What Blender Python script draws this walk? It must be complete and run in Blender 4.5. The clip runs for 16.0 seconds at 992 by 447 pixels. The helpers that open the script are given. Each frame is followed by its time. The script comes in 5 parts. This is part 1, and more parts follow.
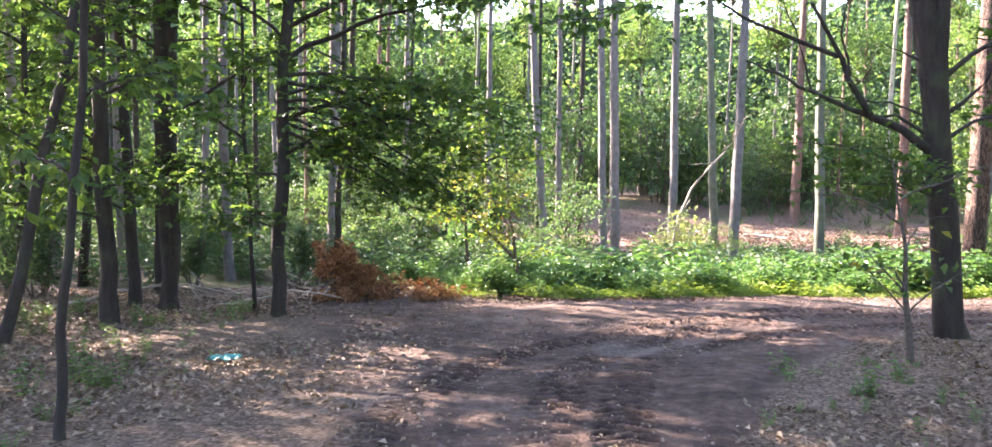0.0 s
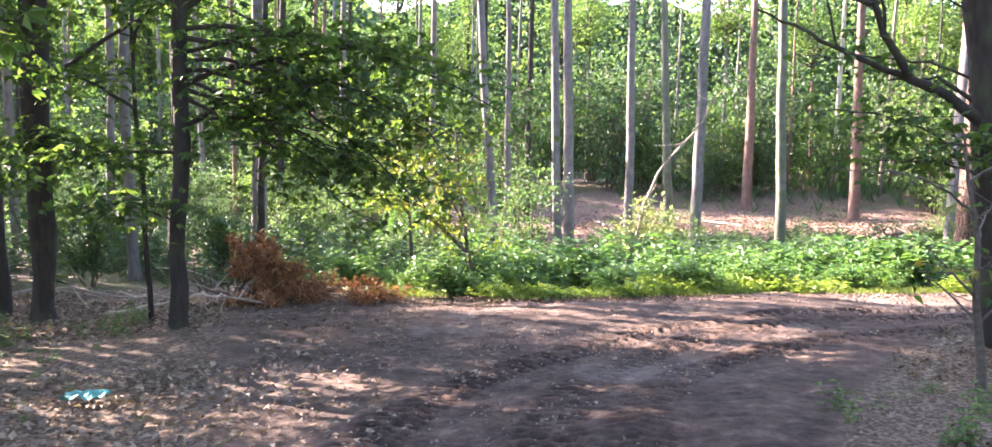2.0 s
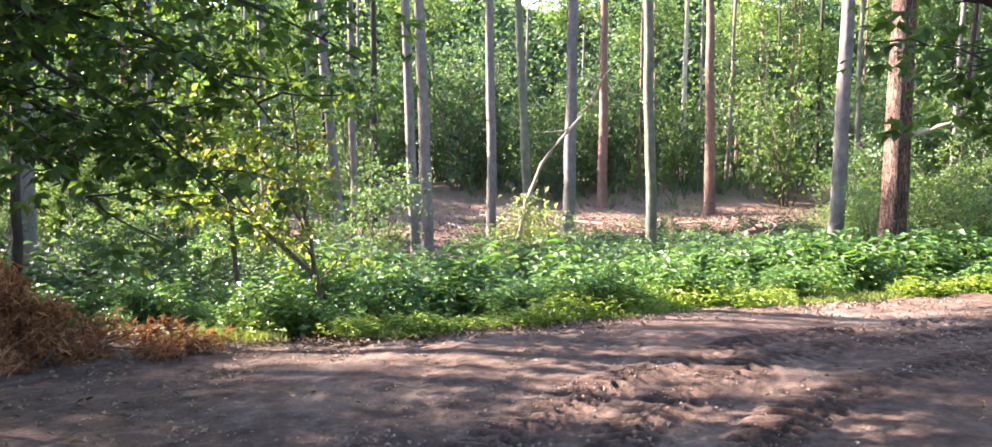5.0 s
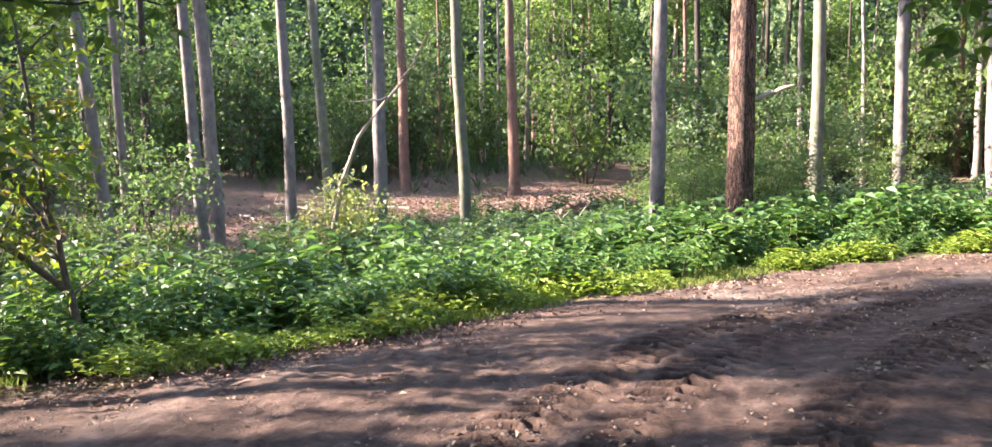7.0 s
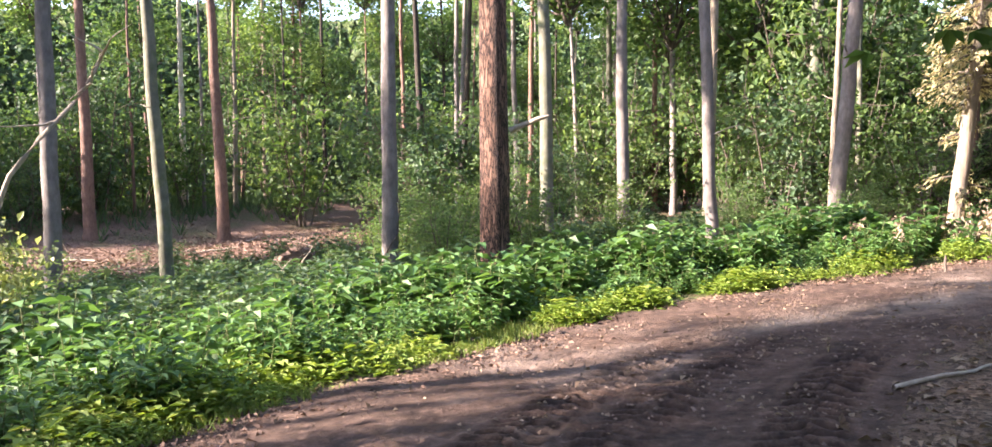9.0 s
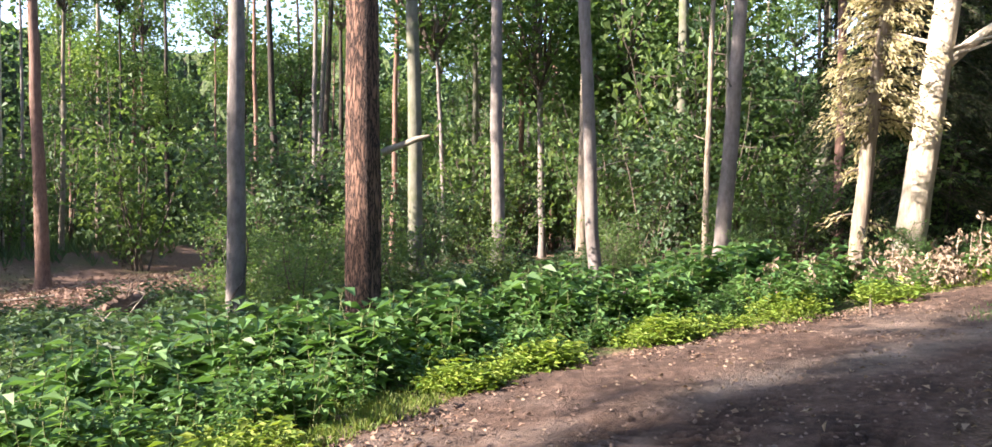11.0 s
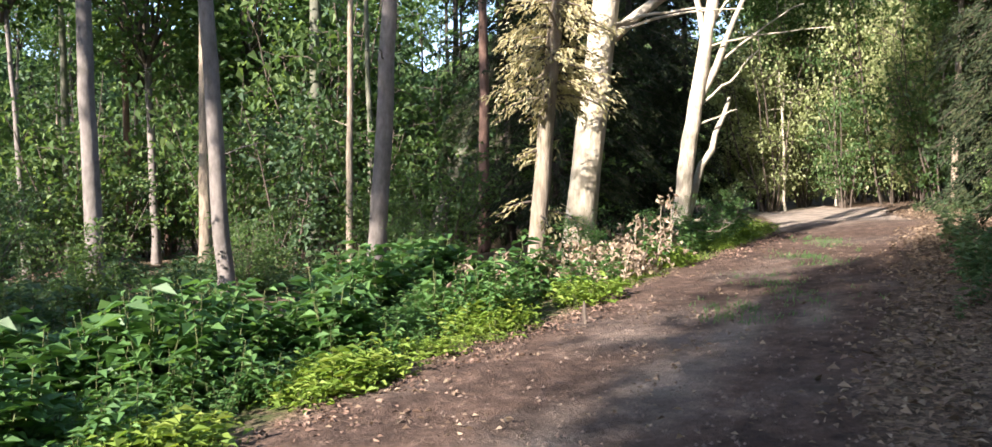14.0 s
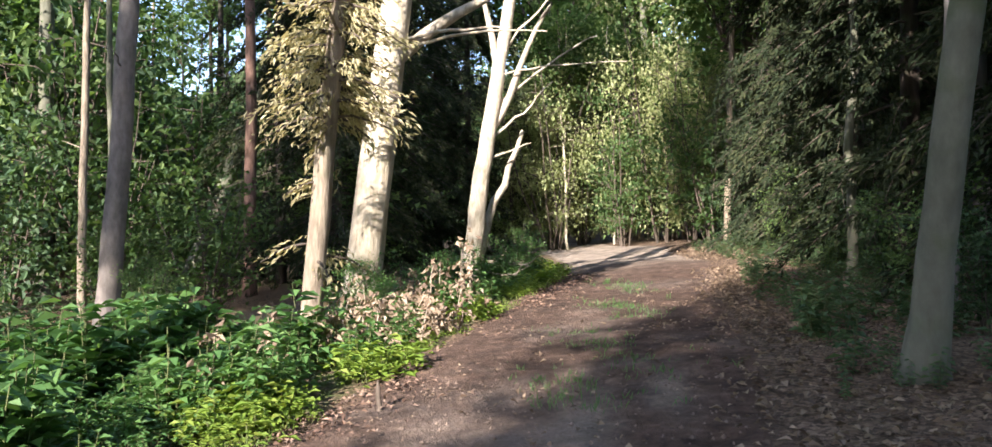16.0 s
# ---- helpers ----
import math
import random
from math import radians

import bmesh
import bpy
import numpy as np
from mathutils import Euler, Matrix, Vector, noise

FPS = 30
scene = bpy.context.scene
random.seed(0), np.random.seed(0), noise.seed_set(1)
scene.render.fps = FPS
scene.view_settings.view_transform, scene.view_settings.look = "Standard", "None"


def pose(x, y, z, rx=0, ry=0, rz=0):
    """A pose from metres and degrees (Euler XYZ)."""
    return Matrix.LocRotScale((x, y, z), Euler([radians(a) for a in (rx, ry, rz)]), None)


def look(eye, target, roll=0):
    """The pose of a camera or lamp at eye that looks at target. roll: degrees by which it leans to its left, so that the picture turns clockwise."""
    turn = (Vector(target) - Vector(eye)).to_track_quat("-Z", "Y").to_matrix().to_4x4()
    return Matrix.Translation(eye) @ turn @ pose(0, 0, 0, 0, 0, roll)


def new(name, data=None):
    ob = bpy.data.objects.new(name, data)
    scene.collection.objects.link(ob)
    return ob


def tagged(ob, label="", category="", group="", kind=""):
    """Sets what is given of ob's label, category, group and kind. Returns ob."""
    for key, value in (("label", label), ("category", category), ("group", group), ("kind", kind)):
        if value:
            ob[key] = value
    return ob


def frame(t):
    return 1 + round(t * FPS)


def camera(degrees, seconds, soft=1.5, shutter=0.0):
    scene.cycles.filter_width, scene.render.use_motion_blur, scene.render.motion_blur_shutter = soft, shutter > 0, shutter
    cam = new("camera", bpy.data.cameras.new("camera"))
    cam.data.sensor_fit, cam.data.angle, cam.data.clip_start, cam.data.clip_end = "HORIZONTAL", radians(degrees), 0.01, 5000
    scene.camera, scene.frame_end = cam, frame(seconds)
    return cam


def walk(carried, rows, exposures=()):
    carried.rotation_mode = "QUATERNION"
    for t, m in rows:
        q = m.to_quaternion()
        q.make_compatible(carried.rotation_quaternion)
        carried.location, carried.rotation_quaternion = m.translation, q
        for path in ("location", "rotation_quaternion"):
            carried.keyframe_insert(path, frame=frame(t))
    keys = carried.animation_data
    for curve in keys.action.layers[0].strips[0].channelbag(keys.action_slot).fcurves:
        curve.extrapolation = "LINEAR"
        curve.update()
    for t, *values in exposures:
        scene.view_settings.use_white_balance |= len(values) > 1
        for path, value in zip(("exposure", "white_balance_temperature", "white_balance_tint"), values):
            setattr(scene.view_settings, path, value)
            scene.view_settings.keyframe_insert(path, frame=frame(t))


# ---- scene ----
cam = camera(61.0, 16.0)
PATH = [
    (0, (-0.381, -0.119, 1.816), (-0.324, 1.871, 1.622), 1.4),
    (0.5, (-0.392, 0.398, 1.791), (-0.326, 2.388, 1.597), 1.3),
    (1, (-0.372, 0.968, 1.749), (-0.259, 2.955, 1.546), 1.4),
    (1.5, (-0.402, 1.521, 1.674), (-0.25, 3.503, 1.461), 1.5),
    (2, (-0.434, 2.124, 1.603), (-0.239, 4.102, 1.384), 1.5),
    (2.5, (-0.465, 2.676, 1.56), (-0.249, 4.653, 1.344), 1.4),
    (3, (-0.502, 3.264, 1.522), (-0.233, 5.235, 1.318), 1.2),
    (5.3, (-0.26, 6.058, 1.202), (0.367, 7.946, 0.998), 0.7),
    (5.5, (-0.23, 6.283, 1.163), (0.441, 8.157, 0.96), 0.7),
    (6, (-0.133, 6.821, 1.105), (0.647, 8.652, 0.9), 0.9),
    (6.5, (-0.111, 7.381, 1.06), (0.798, 9.149, 0.84), 0.4),
    (7, (0.009, 7.938, 0.984), (1.021, 9.646, 0.749), -0.2),
    (7.5, (0.118, 8.427, 0.956), (1.225, 10.08, 0.745), -0.7),
    (8, (0.334, 8.932, 0.948), (1.631, 10.442, 0.76), -0.9),
    (8.5, (0.693, 9.41, 0.912), (2.116, 10.806, 0.752), -0.6),
    (9, (1.057, 9.86, 0.882), (2.587, 11.141, 0.741), -0.2),
    (9.5, (1.495, 10.239, 0.822), (3.113, 11.409, 0.713), 0.4),
    (9.7, (1.662, 10.408, 0.837), (3.306, 11.542, 0.742), 0.5),
    (11.8, (3.206, 11.721, 0.626), (4.991, 12.622, 0.596), -0.4),
    (12, (3.425, 11.845, 0.632), (5.235, 12.696, 0.594), -0.5),
    (12.5, (3.862, 12.103, 0.609), (5.741, 12.788, 0.569), 0.0),
    (13, (4.25, 12.32, 0.62), (6.197, 12.779, 0.579), -0.5),
    (13.5, (4.759, 12.466, 0.63), (6.734, 12.783, 0.583), -0.8),
    (14, (5.245, 12.604, 0.622), (7.236, 12.788, 0.574), -0.9),
    (14.5, (5.731, 12.625, 0.592), (7.731, 12.647, 0.552), -1.2),
    (15, (6.257, 12.634, 0.628), (8.255, 12.545, 0.591), -0.9),
    (15.5, (6.782, 12.683, 0.724), (8.765, 12.426, 0.713), -1.0),
    (16, (7.269, 12.732, 0.728), (9.238, 12.384, 0.754), -0.6),
]
EXPOSURES = [(0.0, 3.76, 6350, 30), (3.0, 3.84, 6350, 30), (5.5, 3.34, 6400, 27), (9.5, 2.7, 6500, 28), (12.0, 2.2, 6300, 20), (16.0, 1.9, 6050, 18)]
walk(cam, [(t, look(eye, target, roll)) for t, eye, target, roll in PATH], EXPOSURES)

# ---- world and sun ----
SUN_AZ, SUN_EL = 53.0, 27.0        # degrees to the left of +y, and above the horizon
sun_way = Vector((-math.sin(radians(SUN_AZ)) * math.cos(radians(SUN_EL)), math.cos(radians(SUN_AZ)) * math.cos(radians(SUN_EL)), math.sin(radians(SUN_EL))))
world = bpy.data.worlds.new("sky")
scene.world = world
world.use_nodes = True
wn = world.node_tree
sky = wn.nodes.new("ShaderNodeTexSky")
sky.sky_type, sky.sun_disc = "NISHITA", False
sky.sun_elevation, sky.sun_rotation = radians(SUN_EL), radians(-SUN_AZ)
wn.nodes["Background"].inputs["Strength"].default_value = 0.125
wn.links.new(sky.outputs["Color"], wn.nodes["Background"].inputs["Color"])
sun = new("sun", bpy.data.lights.new("sun", "SUN"))
sun.data.energy, sun.data.angle, sun.data.color = 5.0, radians(0.6), (1.0, 0.9, 0.74)
sun.matrix_world = look((0, 0, 40), Vector((0, 0, 40)) - sun_way)

rng = np.random.default_rng(7)


# ---- materials ----
def material(name):
    m = bpy.data.materials.new(name)
    m.use_nodes = True
    return m, m.node_tree, m.node_tree.nodes["Principled BSDF"]


def node(tree, kind, **values):
    n = tree.nodes.new(kind)
    for key, value in values.items():
        n.inputs[key.replace("_", " ")].default_value = value
    return n


def ramp(tree, source, stops):
    r = tree.nodes.new("ShaderNodeValToRGB")
    while len(r.color_ramp.elements) < len(stops):
        r.color_ramp.elements.new(0.5)
    for e, (at, c) in zip(r.color_ramp.elements, stops):
        e.position, e.color = at, (*c, 1)
    tree.links.new(source, r.inputs[0])
    return r.outputs[0]


def mixed(tree, factor, a, b, how="MIX"):
    m = tree.nodes.new("ShaderNodeMix")
    m.data_type, m.blend_type = "RGBA", how
    for slot, value in ((0, factor), (6, a), (7, b)):
        if hasattr(value, "is_linked"):
            tree.links.new(value, m.inputs[slot])
        else:
            m.inputs[slot].default_value = value if slot == 0 else (*value, 1)
    return m.outputs[2]


def bump(tree, height, strength, distance, shader):
    b = node(tree, "ShaderNodeBump", Strength=strength, Distance=distance)
    tree.links.new(height, b.inputs["Height"])
    tree.links.new(b.outputs[0], shader.inputs["Normal"])


def leaf_material(name, low, mid, high, glow=0.5, gloss=0.6):
    """Leaf: diffuse and translucent, each leaf with a tone of its own."""
    m, t, p = material(name)
    geo = t.nodes.new("ShaderNodeNewGeometry")
    obj = t.nodes.new("ShaderNodeObjectInfo")
    add = t.nodes.new("ShaderNodeMath")
    add.operation = "MULTIPLY_ADD"
    t.links.new(obj.outputs["Random"], add.inputs[0])
    add.inputs[1].default_value = 0.25
    half = t.nodes.new("ShaderNodeMath")
    half.operation = "MULTIPLY"
    half.inputs[1].default_value = 0.75
    t.links.new(geo.outputs["Random Per Island"], half.inputs[0])
    t.links.new(half.outputs[0], add.inputs[2])
    tone = ramp(t, add.outputs[0], [(0.05, low), (0.5, mid), (0.95, high)])
    co = t.nodes.new("ShaderNodeTexCoord")
    spots = node(t, "ShaderNodeTexNoise", Scale=3.0, Detail=3.0)
    t.links.new(co.outputs["Object"], spots.inputs["Vector"])
    colour = mixed(t, 0.5, tone, ramp(t, spots.outputs["Fac"], [(0.3, (0.55, 0.6, 0.5)), (0.7, (1, 1, 1))]), "MULTIPLY")
    t.links.new(colour, p.inputs["Base Color"])
    p.inputs["Roughness"].default_value = gloss
    trans = t.nodes.new("ShaderNodeBsdfTranslucent")
    warm = mixed(t, 1.0, colour, (1.15, 1.15, 0.6), "MULTIPLY")
    t.links.new(warm, trans.inputs["Color"])
    mix = t.nodes.new("ShaderNodeMixShader")
    mix.inputs[0].default_value = glow
    t.links.new(p.outputs[0], mix.inputs[1])
    t.links.new(trans.outputs[0], mix.inputs[2])
    t.links.new(mix.outputs[0], t.nodes["Material Output"].inputs["Surface"])
    return m


def bark_material(name, dark, light, stretch=0.25, scale=14.0, depth=0.02, moss=0.0, plates=False):
    m, t, p = material(name)
    co = t.nodes.new("ShaderNodeTexCoord")
    mp = t.nodes.new("ShaderNodeMapping")
    mp.inputs["Scale"].default_value = (1, 1, stretch)
    t.links.new(co.outputs["Object"], mp.inputs["Vector"])
    fine = node(t, "ShaderNodeTexNoise", Scale=scale, Detail=8.0, Roughness=0.65)
    wide = node(t, "ShaderNodeTexNoise", Scale=1.1, Detail=3.0)
    t.links.new(mp.outputs[0], fine.inputs["Vector"])
    t.links.new(co.outputs["Object"], wide.inputs["Vector"])
    relief = fine.outputs["Fac"]
    if plates:
        vor = node(t, "ShaderNodeTexVoronoi", Scale=scale)
        vor.feature = "DISTANCE_TO_EDGE"
        bent = mixed(t, 0.2, mp.outputs[0], fine.outputs["Color"], "ADD")
        t.links.new(bent, vor.inputs["Vector"])
        crack = ramp(t, vor.outputs["Distance"], [(0.02, (0, 0, 0)), (0.22, (1, 1, 1))])
        relief = mixed(t, 0.7, fine.outputs["Fac"], crack)
    c = ramp(t, relief, [(0.25, dark), (0.7, light)])
    c = mixed(t, 0.6, c, ramp(t, wide.outputs["Fac"], [(0.3, (0.55, 0.55, 0.52)), (0.7, (1.1, 1.08, 1.05))]), "MULTIPLY")
    obj = t.nodes.new("ShaderNodeObjectInfo")
    c = mixed(t, 0.35, c, ramp(t, obj.outputs["Random"], [(0.0, (0.7, 0.72, 0.72)), (1.0, (1.15, 1.08, 1.0))]), "MULTIPLY")
    if moss:
        patch = node(t, "ShaderNodeTexNoise", Scale=2.3, Detail=5.0)
        t.links.new(co.outputs["Object"], patch.inputs["Vector"])
        mask = ramp(t, patch.outputs["Fac"], [(0.52, (0, 0, 0)), (0.68, (moss, moss, moss))])
        c = mixed(t, mask, c, (0.075, 0.1, 0.035))
    t.links.new(c, p.inputs["Base Color"])
    p.inputs["Roughness"].default_value = 0.9
    bump(t, relief, 0.9, depth, p)
    return m


def plain_material(name, dark, light, scale, rough=0.85, depth=0.01):
    m, t, p = material(name)
    co = t.nodes.new("ShaderNodeTexCoord")
    n = node(t, "ShaderNodeTexNoise", Scale=scale, Detail=6.0, Roughness=0.65)
    t.links.new(co.outputs["Object"], n.inputs["Vector"])
    geo = t.nodes.new("ShaderNodeNewGeometry")
    c = ramp(t, n.outputs["Fac"], [(0.3, dark), (0.7, light)])
    c = mixed(t, 0.5, c, ramp(t, geo.outputs["Random Per Island"], [(0.0, (0.6, 0.6, 0.6)), (1.0, (1.2, 1.15, 1.1))]), "MULTIPLY")
    t.links.new(c, p.inputs["Base Color"])
    p.inputs["Roughness"].default_value = rough
    bump(t, n.outputs["Fac"], 0.6, depth, p)
    return m


def ground_material():
    m, t, p = material("forest_ground")
    co = t.nodes.new("ShaderNodeTexCoord")

    def field(scale, detail=6.0, rough=0.6):
        n = node(t, "ShaderNodeTexNoise", Scale=scale, Detail=detail, Roughness=rough)
        t.links.new(co.outputs["Object"], n.inputs["Vector"])
        return n.outputs["Fac"]

    def layer(name):
        a = t.nodes.new("ShaderNodeAttribute")
        a.attribute_name = name
        return a.outputs["Fac"]

    grain, clod, wide = field(38.0, 8.0, 0.7), field(7.0), field(0.55, 4.0)
    soil = ramp(t, clod, [(0.3, (0.066, 0.042, 0.031)), (0.55, (0.132, 0.088, 0.066)), (0.75, (0.225, 0.158, 0.12))])
    soil = mixed(t, 0.7, soil, ramp(t, grain, [(0.3, (0.5, 0.5, 0.5)), (0.7, (1.35, 1.3, 1.25))]), "MULTIPLY")
    pale = ramp(t, grain, [(0.3, (0.2, 0.16, 0.13)), (0.7, (0.34, 0.28, 0.235))])
    soil = mixed(t, ramp(t, wide, [(0.52, (0, 0, 0)), (0.72, (0.6, 0.6, 0.6))]), soil, pale)
    # pale sand tone; at the bend it also carries painted sunlight
    sandy_sunlit = ramp(t, grain, [(0.3, (0.3, 0.25, 0.2)), (0.7, (0.52, 0.45, 0.37))])
    soil = mixed(t, layer("sand_and_sun"), soil, sandy_sunlit)
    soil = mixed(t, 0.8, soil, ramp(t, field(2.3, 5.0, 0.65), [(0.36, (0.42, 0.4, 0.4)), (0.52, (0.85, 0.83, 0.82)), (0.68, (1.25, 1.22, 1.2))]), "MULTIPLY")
    # ruts coloured darker: packed soil plus the shade of their grooves
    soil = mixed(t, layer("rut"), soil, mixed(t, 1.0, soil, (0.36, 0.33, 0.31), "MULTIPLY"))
    cell = node(t, "ShaderNodeTexVoronoi", Scale=34.0, Randomness=1.0)
    bent = mixed(t, 0.08, co.outputs["Object"], grain, "ADD")
    t.links.new(bent, cell.inputs["Vector"])
    sep = t.nodes.new("ShaderNodeSeparateColor")
    t.links.new(cell.outputs["Color"], sep.inputs[0])
    litter = ramp(t, sep.outputs[0], [(0.0, (0.055, 0.038, 0.026)), (0.4, (0.13, 0.088, 0.058)), (0.75, (0.2, 0.135, 0.088)), (1.0, (0.3, 0.215, 0.15))])
    litter = mixed(t, 0.6, litter, ramp(t, grain, [(0.3, (0.5, 0.5, 0.5)), (0.7, (1.3, 1.3, 1.3))]), "MULTIPLY")
    edge = t.nodes.new("ShaderNodeMath")
    edge.operation = "MULTIPLY_ADD"
    t.links.new(clod, edge.inputs[0])
    edge.inputs[1].default_value = 0.8
    shift = t.nodes.new("ShaderNodeMath")
    shift.operation = "ADD"
    shift.inputs[1].default_value = -0.4
    t.links.new(layer("road"), shift.inputs[0])
    t.links.new(shift.outputs[0], edge.inputs[2])
    c = mixed(t, ramp(t, edge.outputs[0], [(0.35, (0, 0, 0)), (0.65, (1, 1, 1))]), litter, soil)
    humus = ramp(t, clod, [(0.3, (0.1, 0.062, 0.044)), (0.7, (0.245, 0.155, 0.112))])
    humus = mixed(t, 0.6, humus, ramp(t, grain, [(0.3, (0.5, 0.5, 0.5)), (0.7, (1.3, 1.3, 1.3))]), "MULTIPLY")
    c = mixed(t, layer("humus"), c, humus)
    green = ramp(t, grain, [(0.3, (0.03, 0.05, 0.012)), (0.7, (0.1, 0.14, 0.035))])
    mossy = mixed(t, ramp(t, clod, [(0.35, (0, 0, 0)), (0.6, (1, 1, 1))]), c, green)
    c = mixed(t, layer("green"), c, mossy)
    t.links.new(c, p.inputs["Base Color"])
    p.inputs["Roughness"].default_value = 0.95
    p.inputs["Specular IOR Level"].default_value = 0.25
    h = mixed(t, 0.45, clod, grain)
    bump(t, h, 1.0, 0.075, p)
    return m


M_GROUND = ground_material()
M_GREY = bark_material("smooth_grey_bark", (0.115, 0.1, 0.091), (0.265, 0.236, 0.219), 0.45, 11.0, 0.015, 0.15)
# pale bark, whitened further to carry the full sun on these trunks
M_PALE = bark_material("pale_bark_with_sun", (0.33, 0.275, 0.2), (0.74, 0.67, 0.55), 0.35, 13.0, 0.035, 0.4)
M_TAN = bark_material("grey_tan_bark", (0.13, 0.1, 0.075), (0.42, 0.35, 0.27), 0.2, 16.0, 0.04, 0.3)
M_GREEN = bark_material("algae_green_bark", (0.1, 0.105, 0.075), (0.2, 0.2, 0.15), 0.5, 10.0, 0.008, 0.7)
M_PINE = bark_material("pine_plate_bark", (0.035, 0.019, 0.014), (0.29, 0.165, 0.115), 0.16, 20.0, 0.06, 0.0, True)
M_RED = bark_material("reddish_pine_bark", (0.1, 0.056, 0.042), (0.27, 0.165, 0.125), 0.3, 14.0, 0.03)
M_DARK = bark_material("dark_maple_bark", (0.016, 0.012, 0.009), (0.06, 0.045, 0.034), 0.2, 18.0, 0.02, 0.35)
M_DEAD = bark_material("dry_dead_wood", (0.25, 0.2, 0.15), (0.5, 0.43, 0.34), 0.2, 20.0, 0.006)
M_TWIG = plain_material("twig_bark", (0.05, 0.04, 0.03), (0.14, 0.11, 0.085), 20.0)
M_STEM = plain_material("green_stem", (0.07, 0.1, 0.03), (0.16, 0.17, 0.07), 20.0)
M_LEAF = leaf_material("woodland_leaf", (0.06, 0.125, 0.04), (0.115, 0.2, 0.066), (0.215, 0.3, 0.105))
M_MAPLE = leaf_material("dark_maple_leaf", (0.04, 0.085, 0.026), (0.075, 0.14, 0.036), (0.15, 0.22, 0.055), 0.6)
# darker, bluer copy of M_LEAF: shade and distant haze put into colour
M_COOL = leaf_material("leaf_tinted_for_shade", (0.045, 0.088, 0.045), (0.08, 0.15, 0.07), (0.145, 0.23, 0.105), 0.45)
M_BRIGHT = leaf_material("verge_leaf", (0.06, 0.14, 0.042), (0.105, 0.22, 0.064), (0.185, 0.31, 0.1), 0.4, 0.45)
M_LIME = leaf_material("lime_herb", (0.13, 0.22, 0.03), (0.2, 0.3, 0.04), (0.3, 0.36, 0.07), 0.4)
M_YELLOW = leaf_material("yellowing_leaf", (0.12, 0.16, 0.03), (0.25, 0.25, 0.05), (0.42, 0.33, 0.09), 0.4)
# olive leaf lightened further: the sunlight on it is put into the colour
M_SUNNY = leaf_material("olive_leaf_sun_in_colour", (0.23, 0.28, 0.11), (0.35, 0.4, 0.18), (0.52, 0.54, 0.29), 0.4)
M_GRASS = leaf_material("grass_blade", (0.1, 0.17, 0.03), (0.17, 0.25, 0.05), (0.28, 0.3, 0.09), 0.35)
# needles kept near black, so that shade is already in their colour
M_NEEDLE = leaf_material("needles_darkened_for_shade", (0.016, 0.03, 0.012), (0.032, 0.05, 0.02), (0.075, 0.085, 0.035), 0.2, 0.95)
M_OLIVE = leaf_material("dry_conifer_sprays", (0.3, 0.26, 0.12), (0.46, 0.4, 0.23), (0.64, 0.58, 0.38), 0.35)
M_LITTER = leaf_material("dead_leaf", (0.07, 0.045, 0.03), (0.2, 0.135, 0.09), (0.42, 0.32, 0.23), 0.1, 0.8)
M_RUST = leaf_material("rust_brown_brush", (0.15, 0.06, 0.032), (0.36, 0.16, 0.075), (0.58, 0.31, 0.165), 0.2, 0.85)
M_CHIP = leaf_material("brown_bark_chips", (0.08, 0.048, 0.036), (0.19, 0.115, 0.085), (0.36, 0.24, 0.18), 0.05, 0.85)
M_WITHER = leaf_material("withered_tan_leaf", (0.16, 0.11, 0.08), (0.34, 0.25, 0.18), (0.55, 0.44, 0.34), 0.25, 0.85)


# ---- mesh helpers ----
def raw(name, v, f, mat, smooth=False):
    """A mesh from arrays: v (n, 3) and f (m, k), all faces of one size."""
    v, f = np.asarray(v, np.float32), np.asarray(f, np.int32)
    me = bpy.data.meshes.new(name)
    me.vertices.add(len(v))
    me.vertices.foreach_set("co", v.ravel())
    me.loops.add(f.size)
    me.loops.foreach_set("vertex_index", f.ravel())
    me.polygons.add(len(f))
    me.polygons.foreach_set("loop_start", np.arange(0, f.size, f.shape[1], dtype=np.int32))
    me.polygons.foreach_set("use_smooth", np.full(len(f), smooth))
    me.materials.append(mat)
    me.update(calc_edges=True)
    return me


def join(pieces):
    vs, fs, n = [], [], 0
    for v, f in pieces:
        vs.append(v)
        fs.append(np.asarray(f) + n)
        n += len(v)
    return np.concatenate(vs), np.concatenate(fs)


def part(name, me, parent, label=""):
    ob = new(name, me)
    ob.parent = parent
    return tagged(ob, label)


def tube(points, radii, sides=10, rough=0.0):
    """A tapered tube along points, closed by its taper: quads."""
    p = np.asarray(points, float)
    r = np.asarray(radii, float)
    d = np.gradient(p, axis=0)
    d /= np.linalg.norm(d, axis=1)[:, None]
    ref = np.where(np.abs(d[:, 2:3]) > 0.8, [[1.0, 0, 0]], [[0, 0, 1.0]])
    u = np.cross(d, ref)
    u /= np.linalg.norm(u, axis=1)[:, None]
    w = np.cross(d, u)
    a = np.linspace(0, 2 * np.pi, sides, endpoint=False)
    rr = r[:, None] * (1 + rough * rng.normal(size=(len(p), sides)))
    v = p[:, None] + rr[..., None] * (np.cos(a)[None, :, None] * u[:, None] + np.sin(a)[None, :, None] * w[:, None])
    i, j = np.meshgrid(np.arange(len(p) - 1), np.arange(sides), indexing="ij")
    k = (j + 1) % sides
    f = np.stack([i * sides + j, i * sides + k, (i + 1) * sides + k, (i + 1) * sides + j], -1).reshape(-1, 4)
    return v.reshape(-1, 3), f


